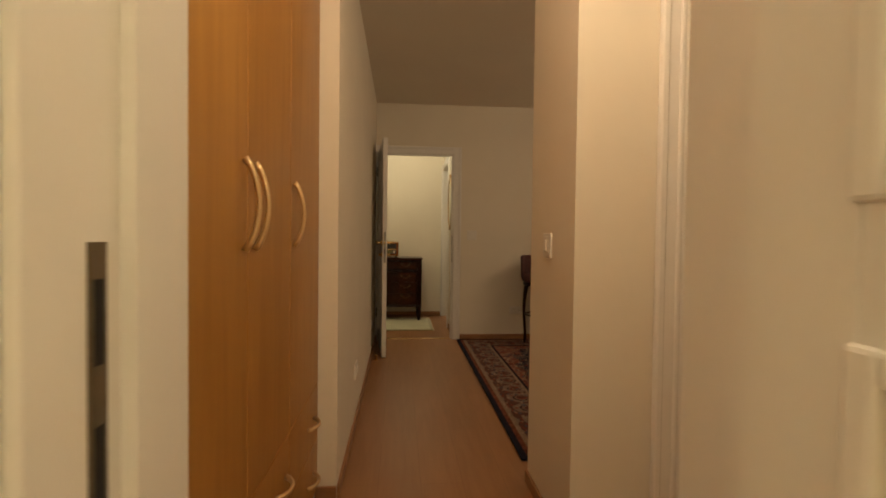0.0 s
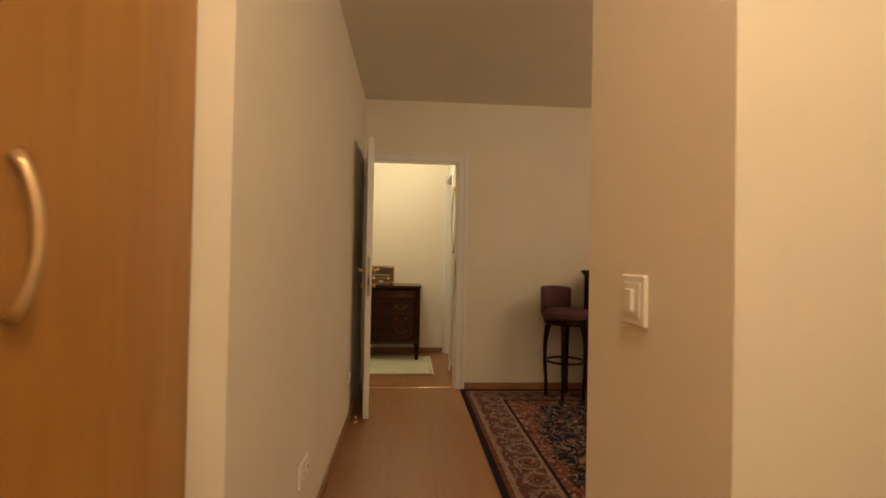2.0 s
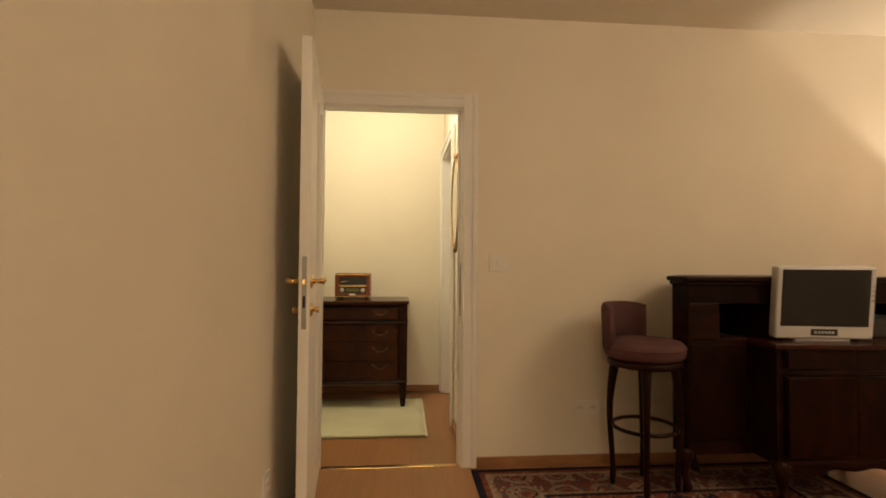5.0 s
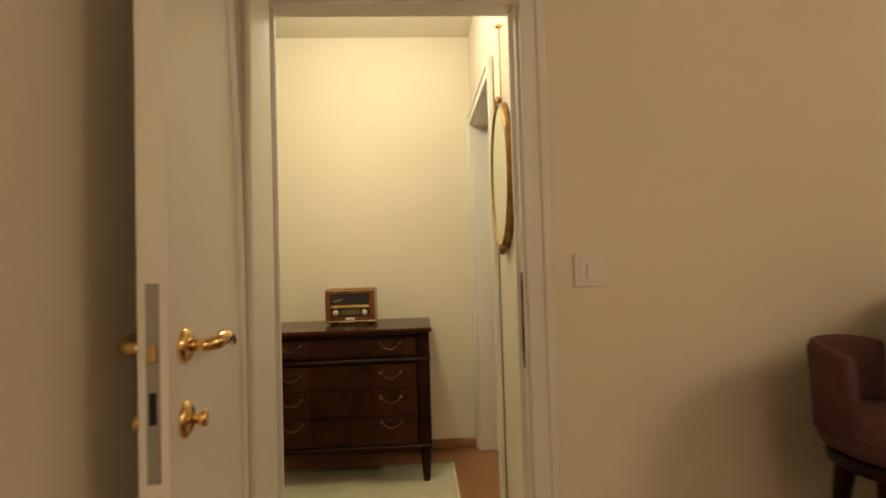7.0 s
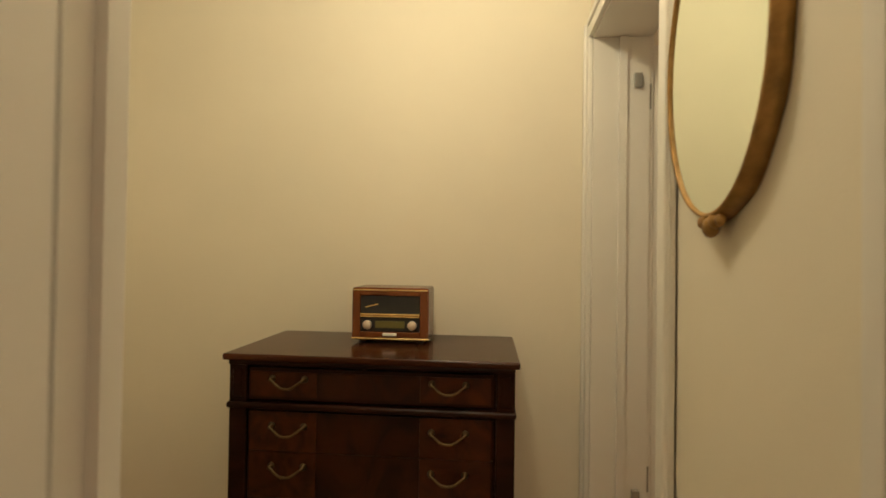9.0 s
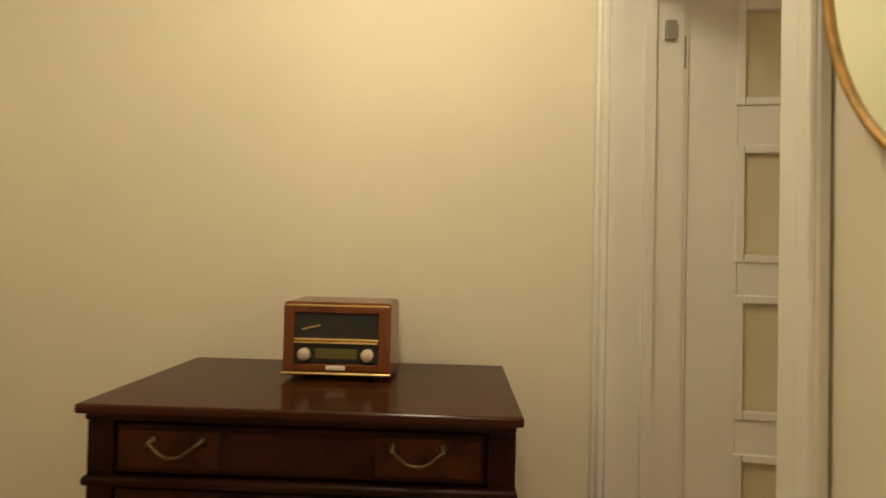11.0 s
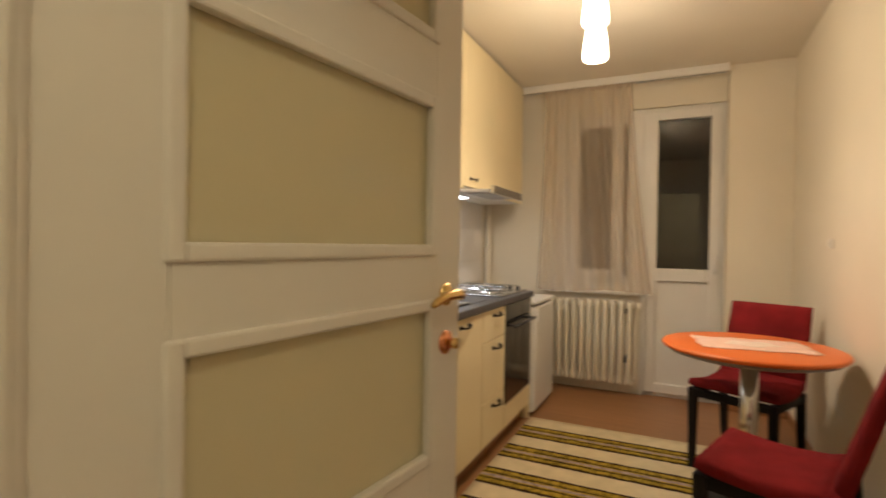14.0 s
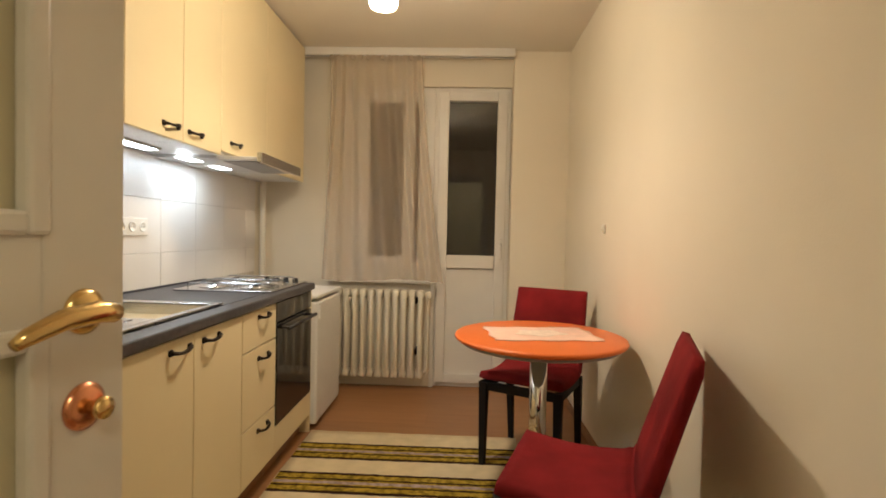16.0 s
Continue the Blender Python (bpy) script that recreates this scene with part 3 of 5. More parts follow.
PULL = material("pale_bronze_pull", (0.72, 0.52, 0.28), 0.30, 0.7, 0.05, 20, 90, 0.02)
w = thing("wardrobe", "built-in beech veneer wardrobe with bowed handles", "wardrobe", pose(0, 0, 0))
part("carcass", made(-0.75, -0.082, -4.848, -3.304, 0.0, 2.54), BEECH, w)
cuts = [-4.846, -4.292, -3.855, -3.308]
for k, (y0, y1) in enumerate(zip(cuts, cuts[1:])):
    hy = (y1 - 0.038, y0 + 0.038, y0 + 0.036)[k]
    dd = part("door", made(-0.080, -0.06, y0 + 0.0015, y1 - 0.0015, 0.5065, 2.535, 0.0015), BEECH, w)
    bow_handle("handle", 0.20, PULL, dd, (-0.06, hy, 1.192))
    for z0, z1 in ((0.06, 0.281), (0.284, 0.5035)):
        dd = part("drawer", made(-0.080, -0.06, y0 + 0.0015, y1 - 0.0015, z0, z1, 0.0015), BEECH, w)
        bow_handle("handle", 0.13, PULL, dd, (-0.06, (y0 + y1) / 2 + 0.09, (z0 + z1) / 2), True)
part("plinth", made(-0.11, -0.085, -4.848, -3.304, 0.0, 0.058), BASE, w)


# ---- chest of drawers in the hall ----
def drop_pull(parent, x, y, z, w=0.108):
    pts = arc(lambda u: (x + (u - 0.5) * w, y - 0.020 - 0.006 * math.sin(math.pi * u), z + 0.010 - 0.031 * (0.5 - 0.5 * math.cos(2 * math.pi * u)) ** 0.62 + 0.004 * math.sin(math.pi * u) ** 8), 18)
    b = part("pull", tube(pts, 0.0042, 8), PULL2, parent, "swan-neck bronze pull", True)
    for o in (-0.5, 0.5):
        rose = lathe([(0.0005, 0), (0.012, 0), (0.010, 0.005), (0.006, 0.009), (0.006, 0.022), (0.0005, 0.024)], 14)
        bmesh.ops.transform(rose, matrix=pose(x + o * w, y, z + 0.010, 90), verts=rose.verts)
        part("pull_rose", rose, PULL2, b, "", True)


PULL2 = material("aged_bronze", (0.13, 0.085, 0.042), 0.42, 0.9, 0.2, 40, 120, 0.05)
c = thing("chest_of_drawers", "dark polished walnut chest of drawers with bronze pulls", "chest of drawers", pose(0, 0, 0))
cx0, cx1, cy0, cy1, cz = -0.372, 0.566, 1.150, 1.636, 0.836
part("body", made(cx0 + 0.03, cx1 - 0.03, cy0 + 0.02, cy1, 0.185, 0.795, 0.004), MAHOGANY, c)
part("top", made(cx0 - 0.016, cx1 + 0.016, cy0 - 0.026, cy1 + 0.006, 0.814, cz, 0.006, 3), CHESTTOP, c, "polished brown top")
part("top_moulding", made(cx0 - 0.002, cx1 + 0.002, cy0 - 0.012, cy1, 0.797, 0.814, 0.006, 3), MAHOGANY, c)
part("waist_moulding", made(cx0 - 0.006, cx1 + 0.006, cy0 - 0.016, cy1, 0.655, 0.675, 0.007, 3), MAHOGANY, c)
part("base_moulding", made(cx0 - 0.004, cx1 + 0.004, cy0 - 0.010, cy1, 0.190, 0.212, 0.007, 3), MAHOGANY, c)
for x in (cx0 + 0.028, cx1 - 0.028):
    part("corner_post", made(x - 0.030, x + 0.030, cy0 - 0.002, cy0 + 0.06, 0.212, 0.797, 0.005, 2), MAHOGANY, c)
    part("post_panel", made(x - 0.016, x + 0.016, cy0 - 0.006, cy0 + 0.01, 0.69, 0.785, 0.003), MAHOGANY, c)
for z0, z1, zp in ((0.684, 0.790, 0.746), (0.519, 0.648, 0.592), (0.3685, 0.5175, 0.462), (0.220, 0.367, 0.332)):
    dr = part("drawer", made(cx0 + 0.066, cx1 - 0.066, cy0 - 0.004, cy0 + 0.05, z0, z1, 0.003), MAHOGANY, c)
    for x0, x1, veneer, said in ((cx0 + 0.074, -0.0735, FLAME, "red flame-figured veneer"), (-0.073, 0.266, BURL, "figured walnut veneer"), (0.2665, cx1 - 0.074, FLAME, "red flame-figured veneer")):
        part("drawer_veneer", made(x0, x1, cy0 - 0.007, cy0, z0 + (0.012 if z0 > 0.6 else 0.0003), z1 - (0.012 if z0 > 0.6 else 0.0003)), veneer, dr, said)
    for x in (-0.168, 0.358):
        drop_pull(dr, x, cy0 - 0.007, zp)
for x in (cx0 + 0.03, cx1 - 0.03):
    for y in (cy0 + 0.026, cy1 - 0.04):
        bm = lathe([(0.026, 0.19), (0.030, 0.17), (0.026, 0.15), (0.030, 0.14), (0.019, 0.02), (0.016, 0.0)], 12)
        bmesh.ops.transform(bm, matrix=Matrix.Translation((x, y, 0)), verts=bm.verts)
        part("leg", bm, MAHOGANY, c, "", True)

# ---- radio on the chest ----
r = thing("radio", "retro cherry wood table radio with gold trim", "radio", pose(0.117, 1.474, cz + 0.001))
rw, rd, rh = 0.144, 0.085, 0.207
outline = [(-rw, 0.012), (rw, 0.012)] + [(rw - 0.01 + 0.01 * math.cos(a), rh - 0.01 + 0.01 * math.sin(a)) for a in (0, 0.5, 1.05, 1.57)] + [(-rw + 0.01 - 0.01 * math.sin(a), rh - 0.01 + 0.01 * math.cos(a)) for a in (0, 0.5, 1.05, 1.57)]
bm = prism(outline, -rd, rd, 0.002)
bmesh.ops.transform(bm, matrix=pose(0, 0, 0, 90), verts=bm.verts)
part("case", bm, CHERRY, r)
for x0, x1, z0, z1 in ((-rw + 0.004, -0.112, 0.026, 0.196), (0.112, rw - 0.004, 0.026, 0.196), (-0.112, 0.112, 0.178, 0.196), (-0.112, 0.112, 0.026, 0.044)):
    part("front_frame", made(x0, x1, -rd - 0.008, -rd + 0.004, z0, z1, 0.003, 2), CHERRY, r)
part("speaker_cloth", made(-0.112, 0.112, -rd - 0.002, -rd + 0.01, 0.110, 0.178, 0.002), BLACKPLASTIC, r, "black speaker cloth")
part("dial_plate", made(-0.112, 0.112, -rd - 0.003, -rd + 0.01, 0.044, 0.098, 0.003), BLACKPLASTIC, r, "black dial plate")
part("dial_window", made(-0.055, 0.055, -rd - 0.0045, -rd, 0.058, 0.084), material("olive_dial", (0.14, 0.12, 0.035), 0.3), r, "olive dial window")
for z, w_ in ((0.1005, 0.112), (0.1085, 0.112), (0.198, rw - 0.004)):
    part("gold_trim", made(-w_, w_, -rd - 0.010, -rd + 0.004, z - 0.003, z + 0.003, 0.0015), BRASS, r, "gold trim bar")
part("gold_trim", made(-rw - 0.002, rw + 0.002, -rd - 0.012, -rd + 0.004, 0.014, 0.022, 0.003), BRASS, r, "gold trim bar")
for x in (-0.084, 0.084):
    bm = lathe([(0.017, 0), (0.017, 0.010), (0.014, 0.016), (0.0005, 0.017)], 20)
    bmesh.ops.transform(bm, matrix=pose(x, -rd - 0.003, 0.069, 90), verts=bm.verts)
    part("knob", bm, material("ivory_knob", (0.62, 0.50, 0.40), 0.35), r, "ivory knob", True)
part("name_bar", made(-0.026, 0.026, -rd - 0.012, -rd, 0.029, 0.040, 0.002), PLASTIC, r, "pale plate")
bm = made(-0.095, -0.045, -rd - 0.004, -rd, 0.0, 0.004)
bmesh.ops.transform(bm, matrix=pose(0, 0, 0.155, 0, -14) @ pose(0, 0, 0), verts=bm.verts)
part("badge", bm, BRASS, r, "slanting gold badge")
for x in (-0.11, 0.11):
    for y in (-0.06, 0.06):
        part("foot", lathe([(0.012, 0), (0.012, 0.013)], 10, None, (x, y, 0)), BLACKPLASTIC, r)


def flat_rug(name, x0, x1, y0, y1, z, mat, label, parts=None, seed=1):
    d = thing(name, label, "rug", pose(0, 0, 0))
    bm = bmesh.new()
    nx, ny = max(4, int((x1 - x0) / 0.06)), max(4, int((y1 - y0) / 0.06))
    rnd = random.Random(seed)
    grid = [[bm.verts.new((x0 + (x1 - x0) * i / nx + (rnd.uniform(-0.003, 0.003) if i in (0, nx) else 0), y0 + (y1 - y0) * j / ny + (rnd.uniform(-0.003, 0.003) if j in (0, ny) else 0), z + rnd.uniform(0, 0.0012))) for j in range(ny + 1)] for i in range(nx + 1)]
    for i in range(nx):
        for j in range(ny):
            bm.faces.new((grid[i][j], grid[i + 1][j], grid[i + 1][j + 1], grid[i][j + 1]))
    r = bmesh.ops.extrude_face_region(bm, geom=list(bm.faces))
    for v in r["geom"]:
        if isinstance(v, bmesh.types.BMVert):
            v.co.z = 0.0008
    part("weave", bm, mat, d, "", True)
    return d


mt = flat_rug("hall_mat", -0.62, 0.69, 0.50, 1.40, 0.009, MAT, "pale green cream hall rug before the chest", seed=3)
part("bound_edge", made(0.683, 0.699, 0.498, 1.402, 0.0005, 0.012, 0.003), material("cream_binding", (0.66, 0.60, 0.46), 0.9), mt, "cream bound edge")
part("bound_edge", made(-0.62, 0.683, 0.493, 0.507, 0.0005, 0.012, 0.003), material("dark_binding", (0.30, 0.28, 0.18), 0.9), mt, "olive bound edge")

# ---- mirror in the hall ----
mi = thing("oval_mirror", "tall oval mirror in an aged gilt frame", "mirror", pose(0.888, 0.465, 1.530, 0, 0, -90))


def oval(rx, rz, n=64):
    return [(rx * math.cos(2 * math.pi * k / n), rz * math.sin(2 * math.pi * k / n)) for k in range(n)]


bm = bmesh.new()
n = 64
prof = [(-0.002, 0.014), (-0.002, -0.006), (0.001, -0.009), (0.005, -0.008), (0.010, 0.004), (0.012, 0.022)]
rings = []
for k in range(n):
    a = 2 * math.pi * k / n
    wob = 1 + 0.15 * math.sin(11 * a)
    rings.append([bm.verts.new(((0.195 + o * wob) * math.cos(a), -0.022 + h, (0.285 + o * wob) * math.sin(a))) for o, h in prof])
for k in range(n):
    for j in range(len(prof)):
        bm.faces.new((rings[k][j], rings[(k + 1) % n][j], rings[(k + 1) % n][(j + 1) % len(prof)], rings[k][(j + 1) % len(prof)]))
part("frame", bm, GOLD, mi, "", True)
bm = bmesh.new()
bm.faces.new([bm.verts.new((x, -0.025, z)) for x, z in oval(0.1945, 0.2845)])
r2 = bmesh.ops.extrude_face_region(bm, geom=list(bm.faces))
for v in r2["geom"]:
    if isinstance(v, bmesh.types.BMVert):
        v.co.y = -0.004
part("glass", bm, mirror_mat, mi, "silvered mirror glass")
for z in (-0.297, 0.300):
    bm = bmesh.new()
    for o, rr in ((-0.035, 0.012), (-0.016, 0.016), (0.0, 0.020), (0.016, 0.016), (0.035, 0.012)):
        bmesh.ops.create_icosphere(bm, subdivisions=2, radius=rr, matrix=Matrix.Translation((o, -0.022, z + (0.010 if abs(o) < 0.01 else 0) * (1 if z > 0 else -1))) @ Matrix.Diagonal((1, 0.7, 1, 1)))
    part("crest", bm, GOLD, mi, "carved gilt crest", True)
part("hanging_cord", tube([(0, -0.008, 0.30), (0.0, -0.008, 0.62)], 0.003, 6), GOLD, mi)
part("hook", lathe([(0.0005, 0), (0.012, 0.002), (0.014, 0.012), (0.0005, 0.018)], 12, None, (0, -0.012, 0.615)), BRASS, mi, "", True)
# ---- kitchen: window wall ----
def pane_frame(parent, name, x, y0, y1, z0, z1, w, depth=0.06, mat=None, bevel=0.006):
    bm = bmesh.new()
    box(bm, x, x + depth, y0, y0 + w, z0, z1, bevel, 2)
    box(bm, x, x + depth, y1 - w, y1, z0, z1, bevel, 2)
    box(bm, x, x + depth, y0 + w, y1 - w, z0, z0 + w, bevel, 2)
    box(bm, x, x + depth, y0 + w, y1 - w, z1 - w, z1, bevel, 2)
    return part(name, bm, mat or UPVC, parent)


bd = thing("door_5", "closed white balcony door with tall dark pane", "balcony door", pose(0, 0, 0), kind="structure")
pane_frame(bd, "frame", 5.24, 0.722, 1.308, 0.0, 2.318, 0.045, 0.07)
leaf = pane_frame(bd, "leaf", 5.222, 0.752, 1.275, 0.03, 2.29, 0.075, 0.06)
bm = made(5.222, 5.282, 0.83, 1.20, 0.93, 1.03, 0.006, 2)
part("middle_rail", bm, UPVC, bd)
part("lower_panel", made(5.250, 5.262, 0.825, 1.205, 0.10, 0.935), UPVC, bd)
pn = part("pane", made(5.250, 5.256, 0.824, 1.206, 1.028, 2.218), GLASS, bd, "dark glass pane reflecting the kitchen")
part("handle_plate", made(5.214, 5.224, 0.772, 0.798, 1.02, 1.16, 0.003), UPVC, bd)
part("handle", tube([(5.214, 0.785, 1.12), (5.185, 0.785, 1.12), (5.180, 0.785, 1.11), (5.180, 0.785, 1.00)], 0.009, 8), UPVC, bd, "", True)
for z in (0.25, 2.02):
    part("hinge", tube([(5.215, 0.735, z), (5.215, 0.735, z + 0.09)], 0.009, 8), UPVC, bd)
wn = thing("window_1", "white framed kitchen window behind a sheer curtain", "window", pose(0, 0, 0), kind="structure")
pane_frame(wn, "frame", 5.24, 1.308, 2.02, 0.84, 2.318, 0.12, 0.07)
pane_frame(wn, "sash", 5.222, 1.46, 1.90, 0.92, 2.30, 0.088, 0.06)
part("pane", made(5.250, 5.256, 1.545, 1.815, 1.005, 2.215), GLASS, wn, "dark night-time glass pane")
part("sill", made(5.165, 5.238, 1.31, 2.10, 0.806, 0.836, 0.006, 2), UPVC, wn)
part("reveal_trim", made(5.196, 5.218, 1.285, 1.315, 0.0, 0.80, 0.004, 2), UPVC, wn)
# made-up dark sheet behind the panes, stands in for the night outside
solid("outside_wall", made(7.2, 7.3, -1.0, 5.0, -1, 4), material("dark_outside", (0.05, 0.05, 0.05), 0.9), "plain dark backdrop added outside the window and balcony door", category="wall")

cr = thing("curtain_rail", "white curtain rail along the ceiling", "curtain rail", pose(0, 0, 0))
part("rail", made(5.03, 5.10, 0.724, 2.618, 2.492, 2.549, 0.004, 2), UPVC, cr)
# black strip under the rail paints the shade of its slot
part("groove_shade", made(5.060, 5.066, 0.73, 2.61, 2.4905, 2.493), GAP, cr)

cu = thing("curtain", "sheer pinkish beige curtain gathered at the rail", "curtain", pose(0, 0, 0))
bm = bmesh.new()
NU, NV = 150, 36
grid = []
for j in range(NV + 1):
    v = j / NV
    row = []
    for i in range(NU + 1):
        u = i / NU
        y0, y1 = 2.075 + 0.055 * v ** 1.6, 1.395 - 0.185 * v ** 1.4
        fold = math.sin(2 * math.pi * (7.5 * u + 0.45 * math.sin(6 * u + 0.8 * v))) * (0.022 + 0.010 * v) + 0.012 * math.sin(2 * math.pi * (3.3 * u + 0.2))
        pinch = 0.4 + 0.6 * min(1, v * 6)
        row.append(bm.verts.new((5.035 + fold * pinch, y0 + (y1 - y0) * u, 2.488 - (2.488 - 0.835 + 0.012 * math.sin(7 * u)) * v)))
    grid.append(row)
for j in range(NV):
    for i in range(NU):
        bm.faces.new((grid[j][i], grid[j][i + 1], grid[j + 1][i + 1], grid[j + 1][i]))
part("cloth", bm, SHEER, cu, "", True)
for i in range(0, NU, 12):
    y = 2.07 - 0.67 * i / NU
    part("pleat", made(5.026, 5.046, y - 0.014, y + 0.010, 2.455, 2.492, 0.004), SHEER, cu)

# ---- radiator ----
ra = thing("radiator", "cream cast-iron column radiator under the window", "radiator", pose(0, 0, 0))
N = 11
for k in range(N):
    y = 2.005 - 0.0625 * k
    bm = bmesh.new()
    for x in (5.085, 5.150):
        tube([(x, y, 0.115), (x, y, 0.135), (x, y, 0.72), (x, y, 0.742)], [0.012, 0.0185, 0.0185, 0.012], 10, bm)
    for z in (0.125, 0.732):
        box(bm, 5.068, 5.168, y - 0.024, y + 0.024, z - 0.028, z + 0.028, 0.014, 2)
    part("section", bm, RADIATOR, ra, "", True)
part("valve_pipe", tube([(5.118, 1.352, 0.732), (5.118, 1.322, 0.732), (5.118, 1.322, 0.70), (5.118, 1.322, 0.16), (5.118, 1.345, 0.125)], 0.010, 8), RADIATOR, ra, "", True)
part("valve", lathe([(0.016, 0), (0.020, 0.01), (0.020, 0.045), (0.014, 0.052)], 12, None, (5.118, 1.322, 0.70)), RADIATOR, ra, "", True)
for z in (0.27, 0.66):
    part("wall_bracket", made(5.10, 5.221, 1.405, 1.420, z, z + 0.045, 0.003), IRON, ra, "dark iron wall bracket")
part("wall_bracket", made(5.10, 5.221, 1.908, 1.938, 0.66, 0.70, 0.003), RADIATOR, ra)

# ---- kitchen units ----
def iron_pull(parent, x, y, z, w=0.105):
    """A cast bow pull with pads at both ends, standing off towards -y."""
    bm = tube(arc(lambda u: (x + (u - 0.5) * w, y - 0.006 - 0.024 * math.sin(math.pi * u) ** 0.6, z - 0.004 * math.sin(2 * math.pi * u)), 12), [0.007, 0.006, 0.0055, 0.0055, 0.006, 0.0065, 0.007, 0.0065, 0.006, 0.0055, 0.0055, 0.006, 0.007], 8)
    for o in (-0.5, 0.5):
        box(bm, x + o * w - 0.010, x + o * w + 0.010, y - 0.009, y, z - 0.011, z + 0.011, 0.004, 2)
    return part("handle", bm, IRON, parent, "dark bronze bow handle", True)


FY = 1.955


def base_unit(x0, x1, fronts, label):
    d = thing("base_cabinet", label, "cabinet", pose(0, 0, 0), "kitchen base cabinets")
    part("body", made(x0 + 0.001, x1 - 0.001, FY + 0.022, 2.61, 0.10, 0.844), CREAMDK, d)
    part("plinth", made(x0, x1, FY + 0.06, FY + 0.075, 0.0, 0.10), BASE, d, "dark wooden plinth")
    for kind, a, b, z0, z1, hx, hz in fronts:
        f = part(kind, made(a + 0.0015, b - 0.0015, FY, FY + 0.019, z0 + 0.0015, z1 - 0.0015, 0.003, 2), CREAM, d)
        iron_pull(f, hx, FY, hz)
    return d


base_unit(2.17, 2.598, [("door", 2.17, 2.598, 0.105, 0.842, 2.51, 0.805)], "cream kitchen base cabinet with one door")
base_unit(2.60, 3.33, [("door", 2.60, 2.965, 0.105, 0.842, 2.879, 0.805), ("door", 2.965, 3.33, 0.105, 0.842, 3.075, 0.805)], "cream two-door sink cabinet with bronze handles")
base_unit(3.332, 3.698, [("drawer", 3.332, 3.698, 0.677, 0.842, 3.54, 0.808), ("drawer", 3.332, 3.698, 0.352, 0.674, 3.54, 0.627), ("drawer", 3.332, 3.698, 0.105, 0.349, 3.54, 0.307)], "cream three-drawer cabinet beside the oven")

ov = thing("oven", "built-in black glass oven under the hob", "oven", pose(0, 0, 0))
ox0, ox1 = 3.700, 4.245
part("body", made(ox0 + 0.004, ox1 - 0.004, FY + 0.024, 2.55, 0.245, 0.842), BLACKPLASTIC, ov)
cp = part("control_panel", made(ox0 + 0.002, ox1 - 0.002, FY - 0.002, FY + 0.022, 0.745, 0.842, 0.003), BLACKGLASS, ov, "black glass control panel")
dr = part("oven_door", made(ox0 + 0.002, ox1 - 0.002, FY - 0.004, FY + 0.022, 0.245, 0.738, 0.004, 2), BLACKGLASS, ov, "mirror-black oven door glass")
bm = tube([(ox0 + 0.05, FY - 0.045, 0.712), (ox1 - 0.05, FY - 0.045, 0.712)], 0.010, 10)
for x in (ox0 + 0.07, ox1 - 0.07):
    tube([(x, FY - 0.004, 0.712), (x, FY - 0.045, 0.712)], 0.007, 8, bm)
part("bar_handle", bm, BLACKPLASTIC, dr, "black bar handle", True)
oh = thing("oven_cabinet", "cream oven housing with low front panel", "cabinet", pose(0, 0, 0), "kitchen base cabinets")
part("side_panel", made(4.247, 4.265, FY + 0.002, 2.61, 0.0, 0.844), CREAM, oh)
part("front_panel", made(ox0, 4.247, FY, FY + 0.019, 0.105, 0.240, 0.003), CREAM, oh)
part("base_shelf", made(ox0, 4.247, FY + 0.024, 2.61, 0.105, 0.238), CREAMDK, oh)
part("plinth", made(ox0, 4.247, FY + 0.06, FY + 0.075, 0.0, 0.105), BASE, oh, "dark wooden plinth")

wt = thing("worktop", "dark grey laminate kitchen worktop with rounded edge", "worktop", pose(0, 0, 0))
bm = made(2.17, 4.272, FY - 0.015, 2.02, 0.846, 0.885, 0.007, 3)
part("front_strip", bm, WORKTOP, wt)
bm = made(2.17, 2.62, 2.02, 2.612, 0.847, 0.885)
box(bm, 3.30, 3.70, 2.02, 2.612, 0.847, 0.885)
box(bm, 2.62, 3.30, 2.48, 2.612, 0.847, 0.885)
box(bm, 3.70, 4.272, 2.02, 2.612, 0.847, 0.885)
part("slab", bm, WORKTOP, wt)
part("wall_strip", made(2.17, 4.272, 2.596, 2.612, 0.8855, 0.894, 0.003, 2), WORKTOP, wt)

sk = thing("sink", "stainless steel sink let into the worktop", "sink", pose(0, 0, 0))
bm = made(2.605, 3.335, 2.035, 2.065, 0.8855, 0.891, 0.002)
box(bm, 2.605, 3.335, 2.46, 2.50, 0.8855, 0.891, 0.002)
box(bm, 2.605, 2.93, 2.065, 2.46, 0.8855, 0.891, 0.002)
box(bm, 3.29, 3.335, 2.065, 2.46, 0.8855, 0.891, 0.002)
part("rim", bm, STEEL, sk)
bm = made(2.93, 3.29, 2.066, 2.46, 0.74, 0.744)
box(bm, 2.926, 2.932, 2.066, 2.46, 0.744, 0.884)
box(bm, 3.288, 3.294, 2.066, 2.46, 0.744, 0.884)
box(bm, 2.932, 3.288, 2.062, 2.067, 0.744, 0.884)
box(bm, 2.932, 3.288, 2.458, 2.463, 0.744, 0.884)
part("bowl", bm, STEEL, sk)
for k in range(5):
    part("drainer_rib", made(2.64, 2.90, 2.12 + 0.068 * k, 2.128 + 0.068 * k, 0.8912, 0.8935, 0.001), STEEL, sk)

